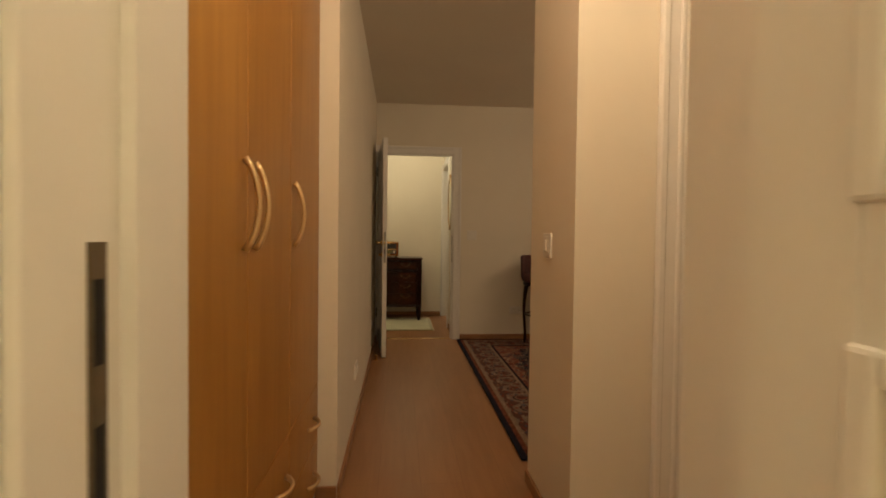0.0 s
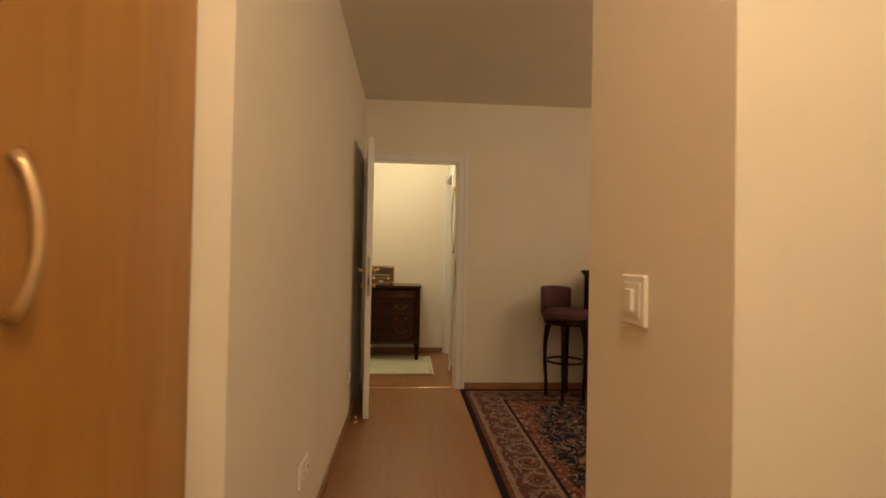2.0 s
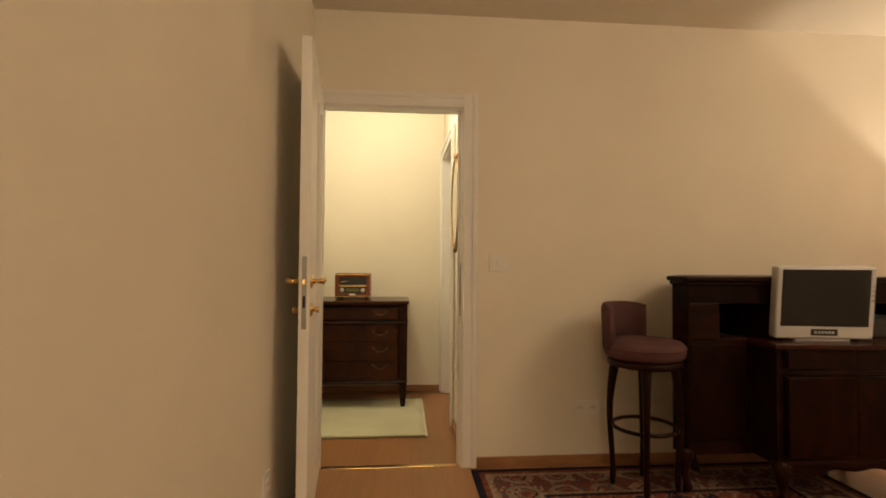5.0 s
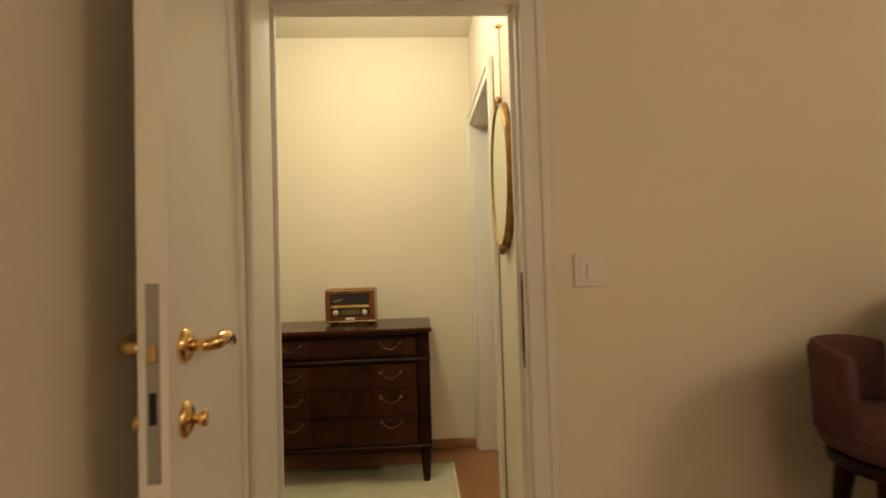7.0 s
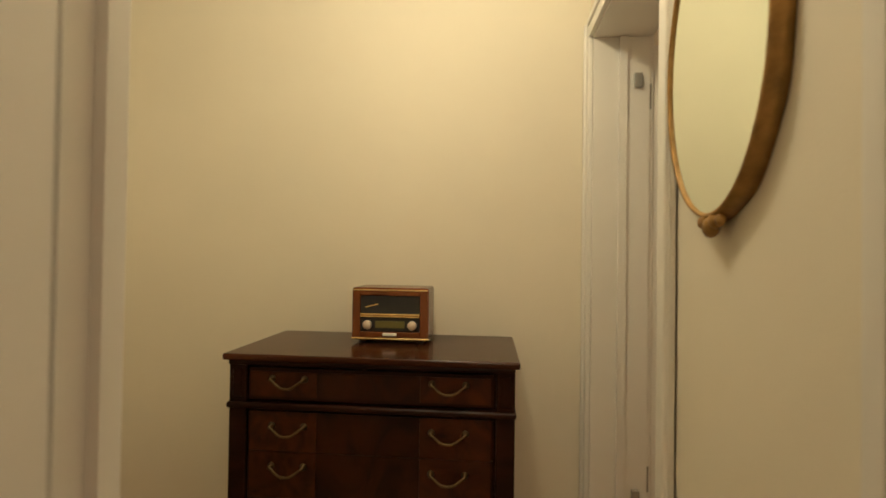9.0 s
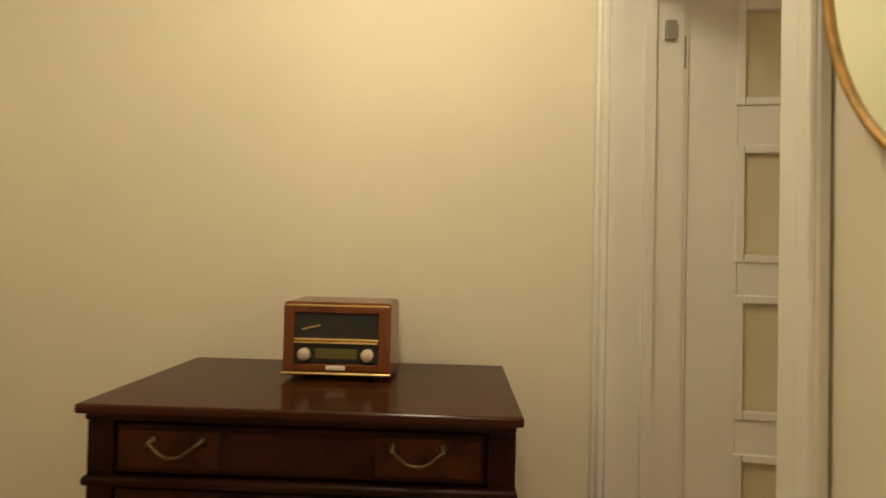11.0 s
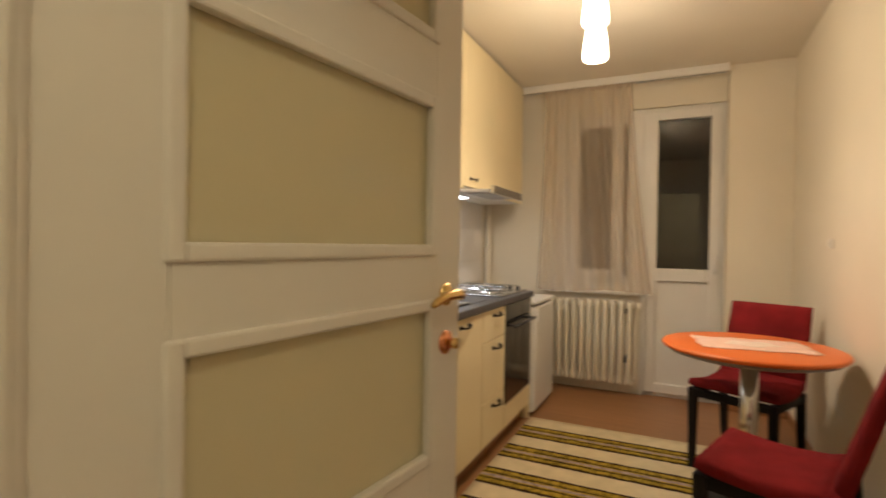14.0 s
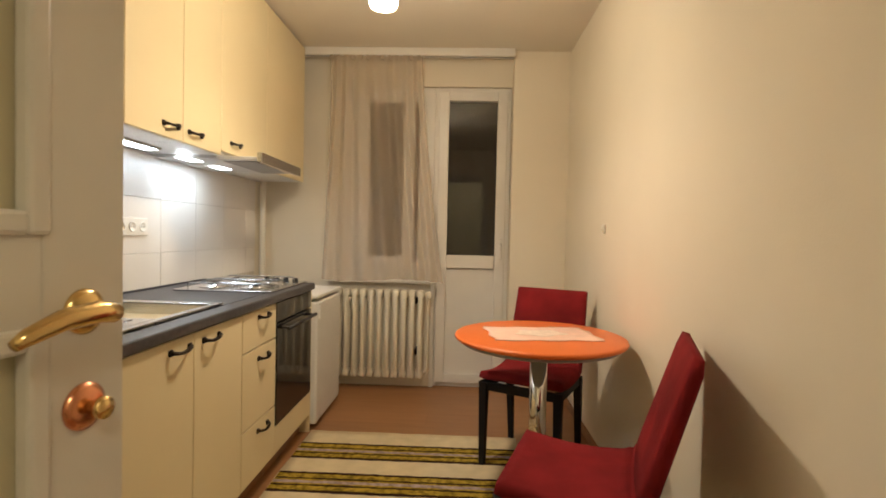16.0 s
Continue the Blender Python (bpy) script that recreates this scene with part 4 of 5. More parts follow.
hb = thing("hob", "stainless steel gas hob with four burners", "hob", pose(0, 0, 0))
part("plate", made(3.712, 4.262, 1.985, 2.47, 0.8855, 0.894, 0.003, 2), STEEL, hb)
for x in (3.86, 4.11):
    for y in (2.13, 2.34):
        br = part("burner", lathe([(0.0005, 0), (0.070, 0.0), (0.072, 0.004), (0.045, 0.006), (0.040, 0.013), (0.0005, 0.015)], 24, None, (x, y, 0.894)), CHROME, hb, "round shiny burner", True)
        part("burner_cap", lathe([(0.030, 0), (0.033, 0.004), (0.028, 0.008), (0.0005, 0.009)], 20, None, (x, y, 0.908)), BLACKPLASTIC, br, "", True)
    bm = bmesh.new()
    for y in (2.13, 2.34):
        tube([(x - 0.09, y, 0.921), (x + 0.09, y, 0.921)], 0.004, 6, bm)
    for o in (-0.09, 0.09):
        tube([(x + o, 2.04, 0.896), (x + o, 2.045, 0.921), (x + o, 2.425, 0.921), (x + o, 2.43, 0.896)], 0.004, 6, bm)
    part("pan_support", bm, STEEL, hb, "steel pan support")
for k in range(4):
    part("knob", lathe([(0.016, 0), (0.016, 0.014), (0.012, 0.020), (0.0005, 0.021)], 14, None, (4.215, 2.04 + 0.055 * k, 0.894)), BLACKPLASTIC, hb, "", True)

fz = thing("small_fridge", "low white enamel fridge beside the oven", "fridge", pose(0, 0, 0))
part("body", made(4.30, 4.865, 1.99, 2.58, 0.02, 0.778, 0.010, 2), FRIDGE, fz)
part("door", made(4.298, 4.867, 1.932, 1.984, 0.025, 0.765, 0.014, 3), FRIDGE, fz)
part("door_gasket", made(4.306, 4.859, 1.984, 1.99, 0.03, 0.76), GAP, fz)
part("lid", made(4.294, 4.871, 1.930, 2.585, 0.780, 0.805, 0.008, 2), FRIDGE, fz)
part("handle", made(4.32, 4.345, 1.918, 1.932, 0.66, 0.755, 0.005, 2), FRIDGE, fz)
for x in (4.34, 4.82):
    part("foot", lathe([(0.018, 0), (0.018, 0.022)], 10, None, (x, 2.0, 0)), BLACKPLASTIC, fz)

UY = 2.262


def wall_unit(x0, x1, doors, z0, label):
    d = thing("wall_cabinet", label, "cabinet", pose(0, 0, 0), "kitchen wall cabinets")
    part("body", made(x0 + 0.001, x1 - 0.001, UY + 0.020, 2.616, z0, 2.53), FRIDGE, d, "white melamine carcass")
    for a, b, hx in doors:
        f = part("door", made(a + 0.0012, b - 0.0012, UY, UY + 0.0185, z0, 2.528, 0.002), CREAM, d)
        if hx:
            iron_pull(f, hx, UY, z0 + 0.052, 0.10)
    return d


wall_unit(2.17, 2.69, [(2.17, 2.69, 2.62)], 1.55, "tall cream wall cabinet beside the doorway")
wall_unit(2.692, 3.426, [(2.692, 3.06, 2.97), (3.06, 3.426, 3.335)], 1.55, "cream wall cabinet with two doors")
wall_unit(3.428, 3.76, [(3.428, 3.76, 3.52)], 1.55, "narrow cream wall cabinet beside the hood")
wall_unit(3.762, 4.32, [(3.762, 4.32, 3.91)], 1.572, "cream cabinet above the cooker hood")
wall_unit(4.322, 5.02, [(4.322, 5.02, None)], 1.55, "cream wall cabinet next to the window")

ho = thing("cooker_hood", "slim pulled-out steel cooker hood with lit lamps", "cooker hood", pose(0, 0, 0))
part("body", made(3.766, 4.316, 2.285, 2.60, 1.534, 1.570, 0.003), SILVER, ho)
dw = part("pull_out", made(3.766, 4.316, 2.075, 2.284, 1.528, 1.546, 0.002), SILVER, ho)
part("front_bar", made(3.752, 4.33, 2.055, 2.082, 1.515, 1.565, 0.004, 2), STEEL, dw, "brushed steel front bar")
part("filter", made(3.80, 4.28, 2.09, 2.27, 1.524, 1.528), GREYRIM, dw, "grey grease filter")
for x in (3.81, 4.13):
    part("lamp_diffuser", made(x - 0.075, x + 0.075, 2.42, 2.48, 1.5300, 1.5345, 0.001), HOODLIGHT, ho, "lit white diffuser")
uc = thing("under_cabinet_light", "lit slim lamp under the wall cabinets", "lamp", pose(0, 0, 0))
part("housing", made(2.75, 3.58, 2.45, 2.53, 1.540, 1.5495, 0.002), UPVC, uc)
part("diffuser", made(2.76, 3.57, 2.46, 2.52, 1.5365, 1.540), TUBELIGHT, uc, "lit white diffuser")

ts = wall_socket("wall_socket", pose(3.60, 2.607, 1.19), "white triple socket on the tiled splashback", 3)

# ---- table and chairs ----
tb = thing("round_table", "round orange table on a chrome column", "table", pose(3.585, 0.722, 0))
part("tabletop", lathe([(0.0005, 0.722), (0.350, 0.722), (0.372, 0.730), (0.378, 0.738), (0.374, 0.746), (0.365, 0.750), (0.0005, 0.750)], 64), ORANGE, tb, "", True)
part("under_disc", lathe([(0.0005, 0.698), (0.30, 0.698), (0.345, 0.710), (0.358, 0.7218), (0.0005, 0.7218)], 48), GREYRIM, tb, "grey underside", True)
part("column", lathe([(0.038, 0.03), (0.038, 0.698)], 32), CHROME, tb, "", True)
part("base", lathe([(0.0005, 0.0), (0.185, 0.0), (0.19, 0.008), (0.18, 0.016), (0.06, 0.030), (0.0005, 0.032)], 48), BLACKPLASTIC, tb, "round black foot", True)
cl = thing("place_mat", "pale peach cloth laid across the table", "cloth", pose(3.600, 0.715, 0.7515, 0, 0, 97))
bm = bmesh.new()
rnd = random.Random(5)
NX, NY = 22, 14
grid = [[bm.verts.new((-0.235 + 0.47 * i / NX + 0.008 * math.sin(j * 0.9) * (i in (0, NX)), -0.155 + 0.31 * j / NY + 0.008 * math.sin(i * 0.8) * (j in (0, NY)), 0.0012 + rnd.uniform(0, 0.0014))) for j in range(NY + 1)] for i in range(NX + 1)]
for i in range(NX):
    for j in range(NY):
        bm.faces.new((grid[i][j], grid[i + 1][j], grid[i + 1][j + 1], grid[i][j + 1]))
ex = bmesh.ops.extrude_face_region(bm, geom=list(bm.faces))
for v in ex["geom"]:
    if isinstance(v, bmesh.types.BMVert):
        v.co.z = 0.0
part("cloth", bm, CLOTH, cl, "", True)
part("pattern", prism([(0.11 * math.cos(a) * (1 + 0.15 * math.sin(5 * a)), 0.07 * math.sin(a) * (1 + 0.15 * math.sin(5 * a))) for a in [2 * math.pi * k / 30 for k in range(30)]], 0.0024, 0.0034), material("cream_lace", (0.86, 0.68, 0.58), 0.9, 0, 0.10, 30, 300, 0.3), cl, "cream lace centre")


def red_chair(m, label):
    """Faces +x; the seat front is at +x."""
    d = thing("dining_chair", label, "chair", m, "chairs at the kitchen table")
    # one upholstered shell: seat that sweeps up into the back
    prof = []
    for u in range(25):
        k = u / 24
        if k < 0.5:
            q = k / 0.5
            prof.append((0.215 - 0.37 * q, 0.445 - 0.022 * math.sin(math.pi * min(1, q * 0.9)) + 0.004))
        else:
            q = (k - 0.5) / 0.5
            a = min(1.0, q / 0.25)
            prof.append((-0.155 - 0.045 * math.sin(a * math.pi / 2) - 0.125 * max(0, q - 0.12), 0.449 + 0.045 * (1 - math.cos(a * math.pi / 2)) + 0.385 * max(0, q - 0.12) / 0.88))
    for nm, a, b in (("seat", 0, 14), ("backrest", 14, 24)):
        bm = bmesh.new()
        rows = []
        for i in range(a, b + 1):
            p = Vector((prof[i][0], 0, prof[i][1]))
            q = Vector((prof[min(24, i + 1)][0] - prof[max(0, i - 1)][0], 0, prof[min(24, i + 1)][1] - prof[max(0, i - 1)][1])).normalized()
            nrm = Vector((-q.z, 0, q.x)) * -1
            th = 0.048 if i < 14 else 0.048 - 0.010 * (i - 14) / 10
            wdt = 0.215 - 0.012 * max(0, (i - 12) / 12)
            e = 0.010 if i in (0, 24) else 0.0
            row = []
            for y, up in ((-wdt, th * 0.5), (-wdt + 0.006, th * 0.86), (-wdt + 0.022, th), (-wdt * 0.4, th + 0.006), (wdt * 0.4, th + 0.006), (wdt - 0.022, th), (wdt - 0.006, th * 0.86), (wdt, th * 0.5), (wdt, th * 0.2), (wdt - 0.012, 0.0), (-wdt + 0.012, 0.0), (-wdt, th * 0.2)):
                off = min(max(up, e), th + 0.006 - e)
                row.append(bm.verts.new(p + nrm * off + Vector((0, y, 0))))
            rows.append(row)
        n = len(rows[0])
        for r0, r1 in zip(rows, rows[1:]):
            for k in range(n):
                bm.faces.new((r0[k], r0[(k + 1) % n], r1[(k + 1) % n], r1[k]))
        bm.faces.new(rows[0][::-1])
        bm.faces.new(rows[-1])
        part(nm, bm, REDCLOTH, d, "", True)
    for sy in (-1, 1):
        fx, bx = 0.195, -0.185
        part("front_leg", prism_leg(fx, sy * 0.195, 0.043, 0.030, 0.44, 0.0), BLACKWOOD, d)
        part("rear_leg", prism_leg(bx + 0.02, sy * 0.195, 0.043, 0.028, 0.44, -0.045), BLACKWOOD, d)
        part("side_rail", made(bx + 0.035, fx - 0.015, sy * 0.195 - 0.014, sy * 0.195 + 0.014, 0.392, 0.438, 0.004), BLACKWOOD, d)
    part("front_rail", made(0.182, 0.208, -0.178, 0.178, 0.395, 0.438, 0.004), BLACKWOOD, d)
    part("rear_rail", made(-0.178, -0.152, -0.178, 0.178, 0.395, 0.438, 0.004), BLACKWOOD, d)
    return d


def prism_leg(x, y, top, foot, h, splay):
    bm = bmesh.new()
    lo = [bm.verts.new((x + splay + a * foot / 2, y + b * foot / 2, 0)) for a, b in ((-1, -1), (1, -1), (1, 1), (-1, 1))]
    hi = [bm.verts.new((x + a * top / 2, y + b * top / 2, h)) for a, b in ((-1, -1), (1, -1), (1, 1), (-1, 1))]
    bm.faces.new(lo[::-1])
    bm.faces.new(hi)
    for k in range(4):
        bm.faces.new((lo[k], lo[(k + 1) % 4], hi[(k + 1) % 4], hi[k]))
    bmesh.ops.bevel(bm, geom=list(bm.edges), offset=0.004, segments=2, affect="EDGES", profile=0.5)
    return bm


red_chair(pose(4.00, 0.685, 0.0, 0, 0, 153), "dark red chair with black legs behind the table")
red_chair(pose(2.862, 0.70, 0.009, 0, 0, 71), "dark red chair turned towards the round table")

# ---- kitchen rug ----
RUGBASE = material("cream_woven_wool", (0.66, 0.55, 0.36), 0.95, 0, 0.10, 9, 300, 0.4, 0.1)
MUSTARD = material("mustard_woven_band", (0.34, 0.235, 0.030), 0.95, 0, 0.55, 38, 300, 0.4, 0.1)
DARKBAND = material("dark_brown_woven_band", (0.035, 0.016, 0.010), 0.95, 0, 0.4, 30, 300, 0.4, 0.1)
LILAC = material("lilac_woven_band", (0.36, 0.28, 0.27), 0.95, 0, 0.4, 40, 300, 0.4, 0.1)
kr = flat_rug("striped_rug", 1.95, 4.265, 0.74, 1.945, 0.006, RUGBASE, "cream woven rug with mustard and brown stripes", seed=8)


def band(x0, x1, mat, z, seed):
    rnd = random.Random(seed)
    n = 50
    left = [(x0 + rnd.uniform(-0.003, 0.003), 0.742 + (1.943 - 0.742) * k / n) for k in range(n + 1)]
    right = [(x1 + rnd.uniform(-0.003, 0.003), 0.742 + (1.943 - 0.742) * k / n) for k in range(n + 1)]
    return prism(left + right[::-1], 0.002, z)


for k in range(6):
    xc = 3.995 - 0.345 * k
    part("mustard_band", band(xc - 0.085, xc + 0.085, MUSTARD, 0.0085, k), MUSTARD, kr, "mustard woven stripe")
    for o, wd in ((-0.086, 0.009), (0.086, 0.009), (-0.032, 0.006), (0.032, 0.006)):
        part("dark_line", band(xc + o - wd, xc + o + wd, DARKBAND, 0.0092, 20 + k), DARKBAND, kr, "dark brown stripe")
    part("lilac_line", band(xc - 0.012, xc + 0.012, LILAC, 0.0094, 40 + k), LILAC, kr, "pale lilac stripe")

# ---- kitchen ceiling lamp ----
kl = thing("ceiling_lamp", "ceiling lamp with lit white glass shades", "lamp", pose(0, 0, 0))
lx, ly = 3.50, 1.435
part("canopy", made(lx - 0.22, lx + 0.06, ly - 0.05, ly + 0.05, 2.515, 2.549, 0.008, 2), UPVC, kl)
for x, y, zb in ((lx - 0.150, ly - 0.02, 2.265), (lx, ly, 2.15)):
    prof = [(0.0005, 0.215), (0.032, 0.213), (0.040, 0.19), (0.052, 0.12), (0.060, 0.05), (0.061, 0.012), (0.055, 0.0), (0.0005, 0.002)]
    part("shade", lathe(prof[::-1], 28, None, (x, y, zb)), LAMPGLASS, kl, "lit white opal glass shade", True)
    part("holder", lathe([(0.020, 0.214), (0.024, 0.220), (0.024, 0.240), (0.008, 0.246), (0.008, 2.52 - zb)], 16, None, (x, y, zb)), CHROME, kl, "", True)

# ---- living room ----
def persian(name, stops, field=True):
    m = bpy.data.materials.new(name)
    m.use_nodes = True
    nt = m.node_tree
    b = nt.nodes["Principled BSDF"]
    b.inputs["Roughness"].default_value, b.inputs["Specular IOR Level"].default_value = 0.95, 0.1
    tc = nt.nodes.new("ShaderNodeTexCoord")
    dist = nt.nodes.new("ShaderNodeTexNoise")
    dist.inputs["Scale"].default_value, dist.inputs["Detail"].default_value = 14, 4
    nt.links.new(tc.outputs["Object"], dist.inputs["Vector"])
    mixv = nt.nodes.new("ShaderNodeMix")
    mixv.data_type = "VECTOR"
    mixv.inputs[0].default_value = 0.14 if field else 0.05
    nt.links.new(tc.outputs["Object"], mixv.inputs[4])
    nt.links.new(dist.outputs["Color"], mixv.inputs[5])
    vo = nt.nodes.new("ShaderNodeTexVoronoi")
    vo.inputs["Scale"].default_value = 12.0 if field else 5.0
    if field:
        nt.links.new(mixv.outputs[1], vo.inputs["Vector"])
    else:
        vo.inputs["Randomness"].default_value = 0.0
        shift = nt.nodes.new("ShaderNodeMapping")
        shift.inputs["Location"].default_value = (-0.098, -0.07, -0.012)
        nt.links.new(mixv.outputs[1], shift.inputs["Vector"])
        nt.links.new(shift.outputs[0], vo.inputs["Vector"])
    r1 = nt.nodes.new("ShaderNodeValToRGB")
    r1.color_ramp.interpolation = "CONSTANT"
    for k, (p, c) in enumerate(stops):
        e = r1.color_ramp.elements[k] if k < 2 else r1.color_ramp.elements.new(p)
        e.position, e.color = p, (*c, 1)
    nt.links.new(vo.outputs["Distance"], r1.inputs[0])
    v2 = nt.nodes.new("ShaderNodeTexVoronoi")
    v2.inputs["Scale"].default_value = 34
    nt.links.new(mixv.outputs[1], v2.inputs["Vector"])
    r2 = nt.nodes.new("ShaderNodeValToRGB")
    r2.color_ramp.elements[0].position, r2.color_ramp.elements[1].position = 0.30, 0.40
    r2.color_ramp.elements[0].color, r2.color_ramp.elements[1].color = (1, 1, 1, 1), (0, 0, 0, 1)
    nt.links.new(v2.outputs["Distance"], r2.inputs[0])
    mx = nt.nodes.new("ShaderNodeMix")
    mx.data_type = "RGBA"
    hue = nt.nodes.new("ShaderNodeValToRGB")
    hue.color_ramp.interpolation = "CONSTANT"
    for k, (p, c) in enumerate([(0.0, (0.30, 0.20, 0.13)), (0.4, (0.20, 0.045, 0.028)), (0.7, (0.07, 0.08, 0.10))]):
        e = hue.color_ramp.elements[k] if k < 2 else hue.color_ramp.elements.new(p)
        e.position, e.color = p, (*c, 1)
    nt.links.new(v2.outputs["Color"], hue.inputs[0])
    nt.links.new(r2.outputs[0], mx.inputs[0])
    nt.links.new(r1.outputs[0], mx.inputs[6])
    nt.links.new(hue.outputs[0], mx.inputs[7])
    nt.links.new(mx.outputs[2], b.inputs["Base Color"])
    n2 = nt.nodes.new("ShaderNodeTexNoise")
    n2.inputs["Scale"].default_value = 300
    nt.links.new(tc.outputs["Object"], n2.inputs["Vector"])
    bp = nt.nodes.new("ShaderNodeBump")
    bp.inputs["Strength"].default_value, bp.inputs["Distance"].default_value = 0.4, 0.004
    nt.links.new(n2.outputs["Fac"], bp.inputs["Height"])
    nt.links.new(bp.outputs[0], b.inputs["Normal"])
    return m


NAVY = material("navy_rug_edge", (0.016, 0.013, 0.022), 0.95, 0, 0.3, 30, 300, 0.4, 0.1)
RUST = material("rust_rug_guard", (0.15, 0.048, 0.028), 0.95, 0, 0.45, 40, 300, 0.4, 0.1)
SAND = material("sand_rug_guard", (0.25, 0.165, 0.11), 0.95, 0, 0.45, 60, 300, 0.4, 0.1)
BORDER = persian("patterned_rug_border", [(0.0, (0.24, 0.15, 0.105)), (0.09, (0.10, 0.034, 0.028)), (0.20, (0.17, 0.10, 0.075)), (0.27, (0.030, 0.016, 0.020)), (0.31, (0.20, 0.135, 0.10)), (0.46, (0.10, 0.045, 0.036))], False)
RUSTFIELD = persian("patterned_rug_field", [(0.0, (0.33, 0.22, 0.15)), (0.14, (0.045, 0.024, 0.028)), (0.21, (0.185, 0.058, 0.036)), (0.52, (0.30, 0.195, 0.13)), (0.62, (0.11, 0.036, 0.028))])
MEDALLION = persian("patterned_rug_medallion", [(0.0, (0.32, 0.22, 0.15)), (0.13, (0.16, 0.05, 0.035)), (0.22, (0.28, 0.19, 0.13)), (0.28, (0.012, 0.012, 0.020)), (0.55, (0.20, 0.14, 0.10)), (0.62, (0.014, 0.012, 0.020))])
rx0, rx1, ry0, ry1 = 0.905, 2.80, -3.0, -0.075
pr = flat_rug("persian_rug", rx0, rx1, ry0, ry1, 0.010, RUSTFIELD, "dark navy and rust patterned oriental rug", seed=11)


def ring(x0, x1, y0, y1, w, z):
    bm = made(x0, x0 + w, y0, y1, 0.003, z)
    box(bm, x1 - w, x1, y0, y1, 0.003, z)
    box(bm, x0 + w, x1 - w, y0, y0 + w, 0.003, z)
    box(bm, x0 + w, x1 - w, y1 - w, y1, 0.003, z)
    return bm


o = 0.0
for nm, wd, mt_, z in (("edge_band", 0.035, NAVY, 0.0125), ("guard_band", 0.028, RUST, 0.0127), ("guard_band", 0.030, SAND, 0.0129), ("border_band", 0.20, BORDER, 0.0131), ("guard_band", 0.020, SAND, 0.0129), ("guard_band", 0.022, NAVY, 0.0127)):
    part(nm, ring(rx0 + o - 0.002, rx1 - o + 0.002, ry0 + o - 0.002, ry1 - o + 0.002, wd, z), mt_, pr)
    o += wd
lobes = []
for k in range(120):
    a = 2 * math.pi * k / 120
    q = (abs(math.cos(a)) ** 2.6 + abs(math.sin(a)) ** 2.6) ** (-1 / 2.6) * (1 + 0.055 * math.cos(20 * a))
    lobes.append((1.853 + 0.545 * q * math.cos(a), -1.537 + 1.08 * q * math.sin(a)))
part("medallion", prism(lobes, 0.004, 0.0126), MEDALLION, pr, "navy medallion with sand florals")
REDFIELD = persian("red_rug_field", [(0.0, (0.40, 0.28, 0.20)), (0.16, (0.05, 0.03, 0.035)), (0.22, (0.28, 0.05, 0.032)), (0.50, (0.36, 0.25, 0.18)), (0.60, (0.22, 0.04, 0.03))])
r3 = flat_rug("red_rug", 2.87, 4.30, -2.3, -0.67, 0.013, REDFIELD, "red patterned rug with a bright red edge", seed=12)
part("red_edge", ring(2.868, 4.302, -2.302, -0.668, 0.030, 0.0155), material("bright_red_edge", (0.30, 0.03, 0.02), 0.95), r3, "red edge band")


def cabriole(x, y, z0, dx, dy, mat, parent, r=0.032):
    """A short curved leg that bulges towards (dx, dy) and ends in a pad."""
    pts = arc(lambda u: (x + dx * 0.034 * math.sin(math.pi * (u * 1.35 + 0.1)) + dx * 0.022 * u, y + dy * 0.034 * math.sin(math.pi * (u * 1.35 + 0.1)) + dy * 0.022 * u, z0 * (1 - u) + 0.002 + 0.012 * u), 12)
    rad = [r * 1.3, r * 1.25, r * 1.15, r, r * 0.9, r * 0.8, r * 0.7, r * 0.62, r * 0.56, r * 0.55, r * 0.65, r * 0.8, r * 0.7]
    return part("leg", tube(pts, rad, 12), mat, parent, "curved cabriole leg", True)


br = thing("bar_cabinet", "dark mahogany bar cabinet with desk front and cabriole legs", "cabinet", pose(0, 0, 0))
bx0, bx1, bxm = 1.90, 3.10, 2.26
def canted(o, front):
    """Outline of the upper part, set out by o, canted at its left rear corner."""
    return [(bx0 - o, -0.34), (bx0 + 0.03 - o, front - o), (bx1 + o, front - o), (bx1 + o, -0.10), (2.10 - o, -0.10)]


def end_block(o, front, x1):
    return [(bx0 - o, -0.34), (bx0 + 0.03 - o, front - o), (x1, front - o), (x1, -0.11), (2.10 - o, -0.11)]


part("top", prism(canted(0.030, -0.445), 1.056, 1.080, 0.006), MAHOGANY, br)
part("top_moulding", prism(canted(0.014, -0.445), 1.038, 1.056, 0.004), MAHOGANY, br)
part("frieze_left", prism(end_block(0.0, -0.44, 2.40), 0.945, 1.038, 0.003), BARWOOD, br)
part("frieze_right", made(2.72, bx1, -0.44, -0.11, 0.945, 1.038, 0.003), BARWOOD, br)
part("frieze", made(2.40, 2.72, -0.44, -0.11, 0.955, 1.038, 0.003), MAHOGANY, br)
part("back_panel", made(2.12, bx1 - 0.01, -0.13, -0.11, 0.77, 0.95), MAHOGANY, br)
part("end_upright", prism([(bx0, -0.34), (bx0 + 0.03, -0.44), (bx0 + 0.19, -0.44), (bx0 + 0.19, -0.13), (2.08, -0.13)], 0.77, 0.948, 0.003), MAHOGANY, br)
for x0, x1 in ((bx1 - 0.035, bx1), (2.38, 2.41), (2.71, 2.74)):
    part("upright", made(x0, x1, -0.44, -0.13, 0.77, 0.948, 0.003), MAHOGANY, br)
part("left_body", prism(end_block(0.0, -0.43, bxm), 0.20, 0.77, 0.004), MAHOGANY, br)
part("left_panel", made(bx0 + 0.04, bxm - 0.03, -0.437, -0.42, 0.27, 0.74, 0.004), BARWOOD, br)
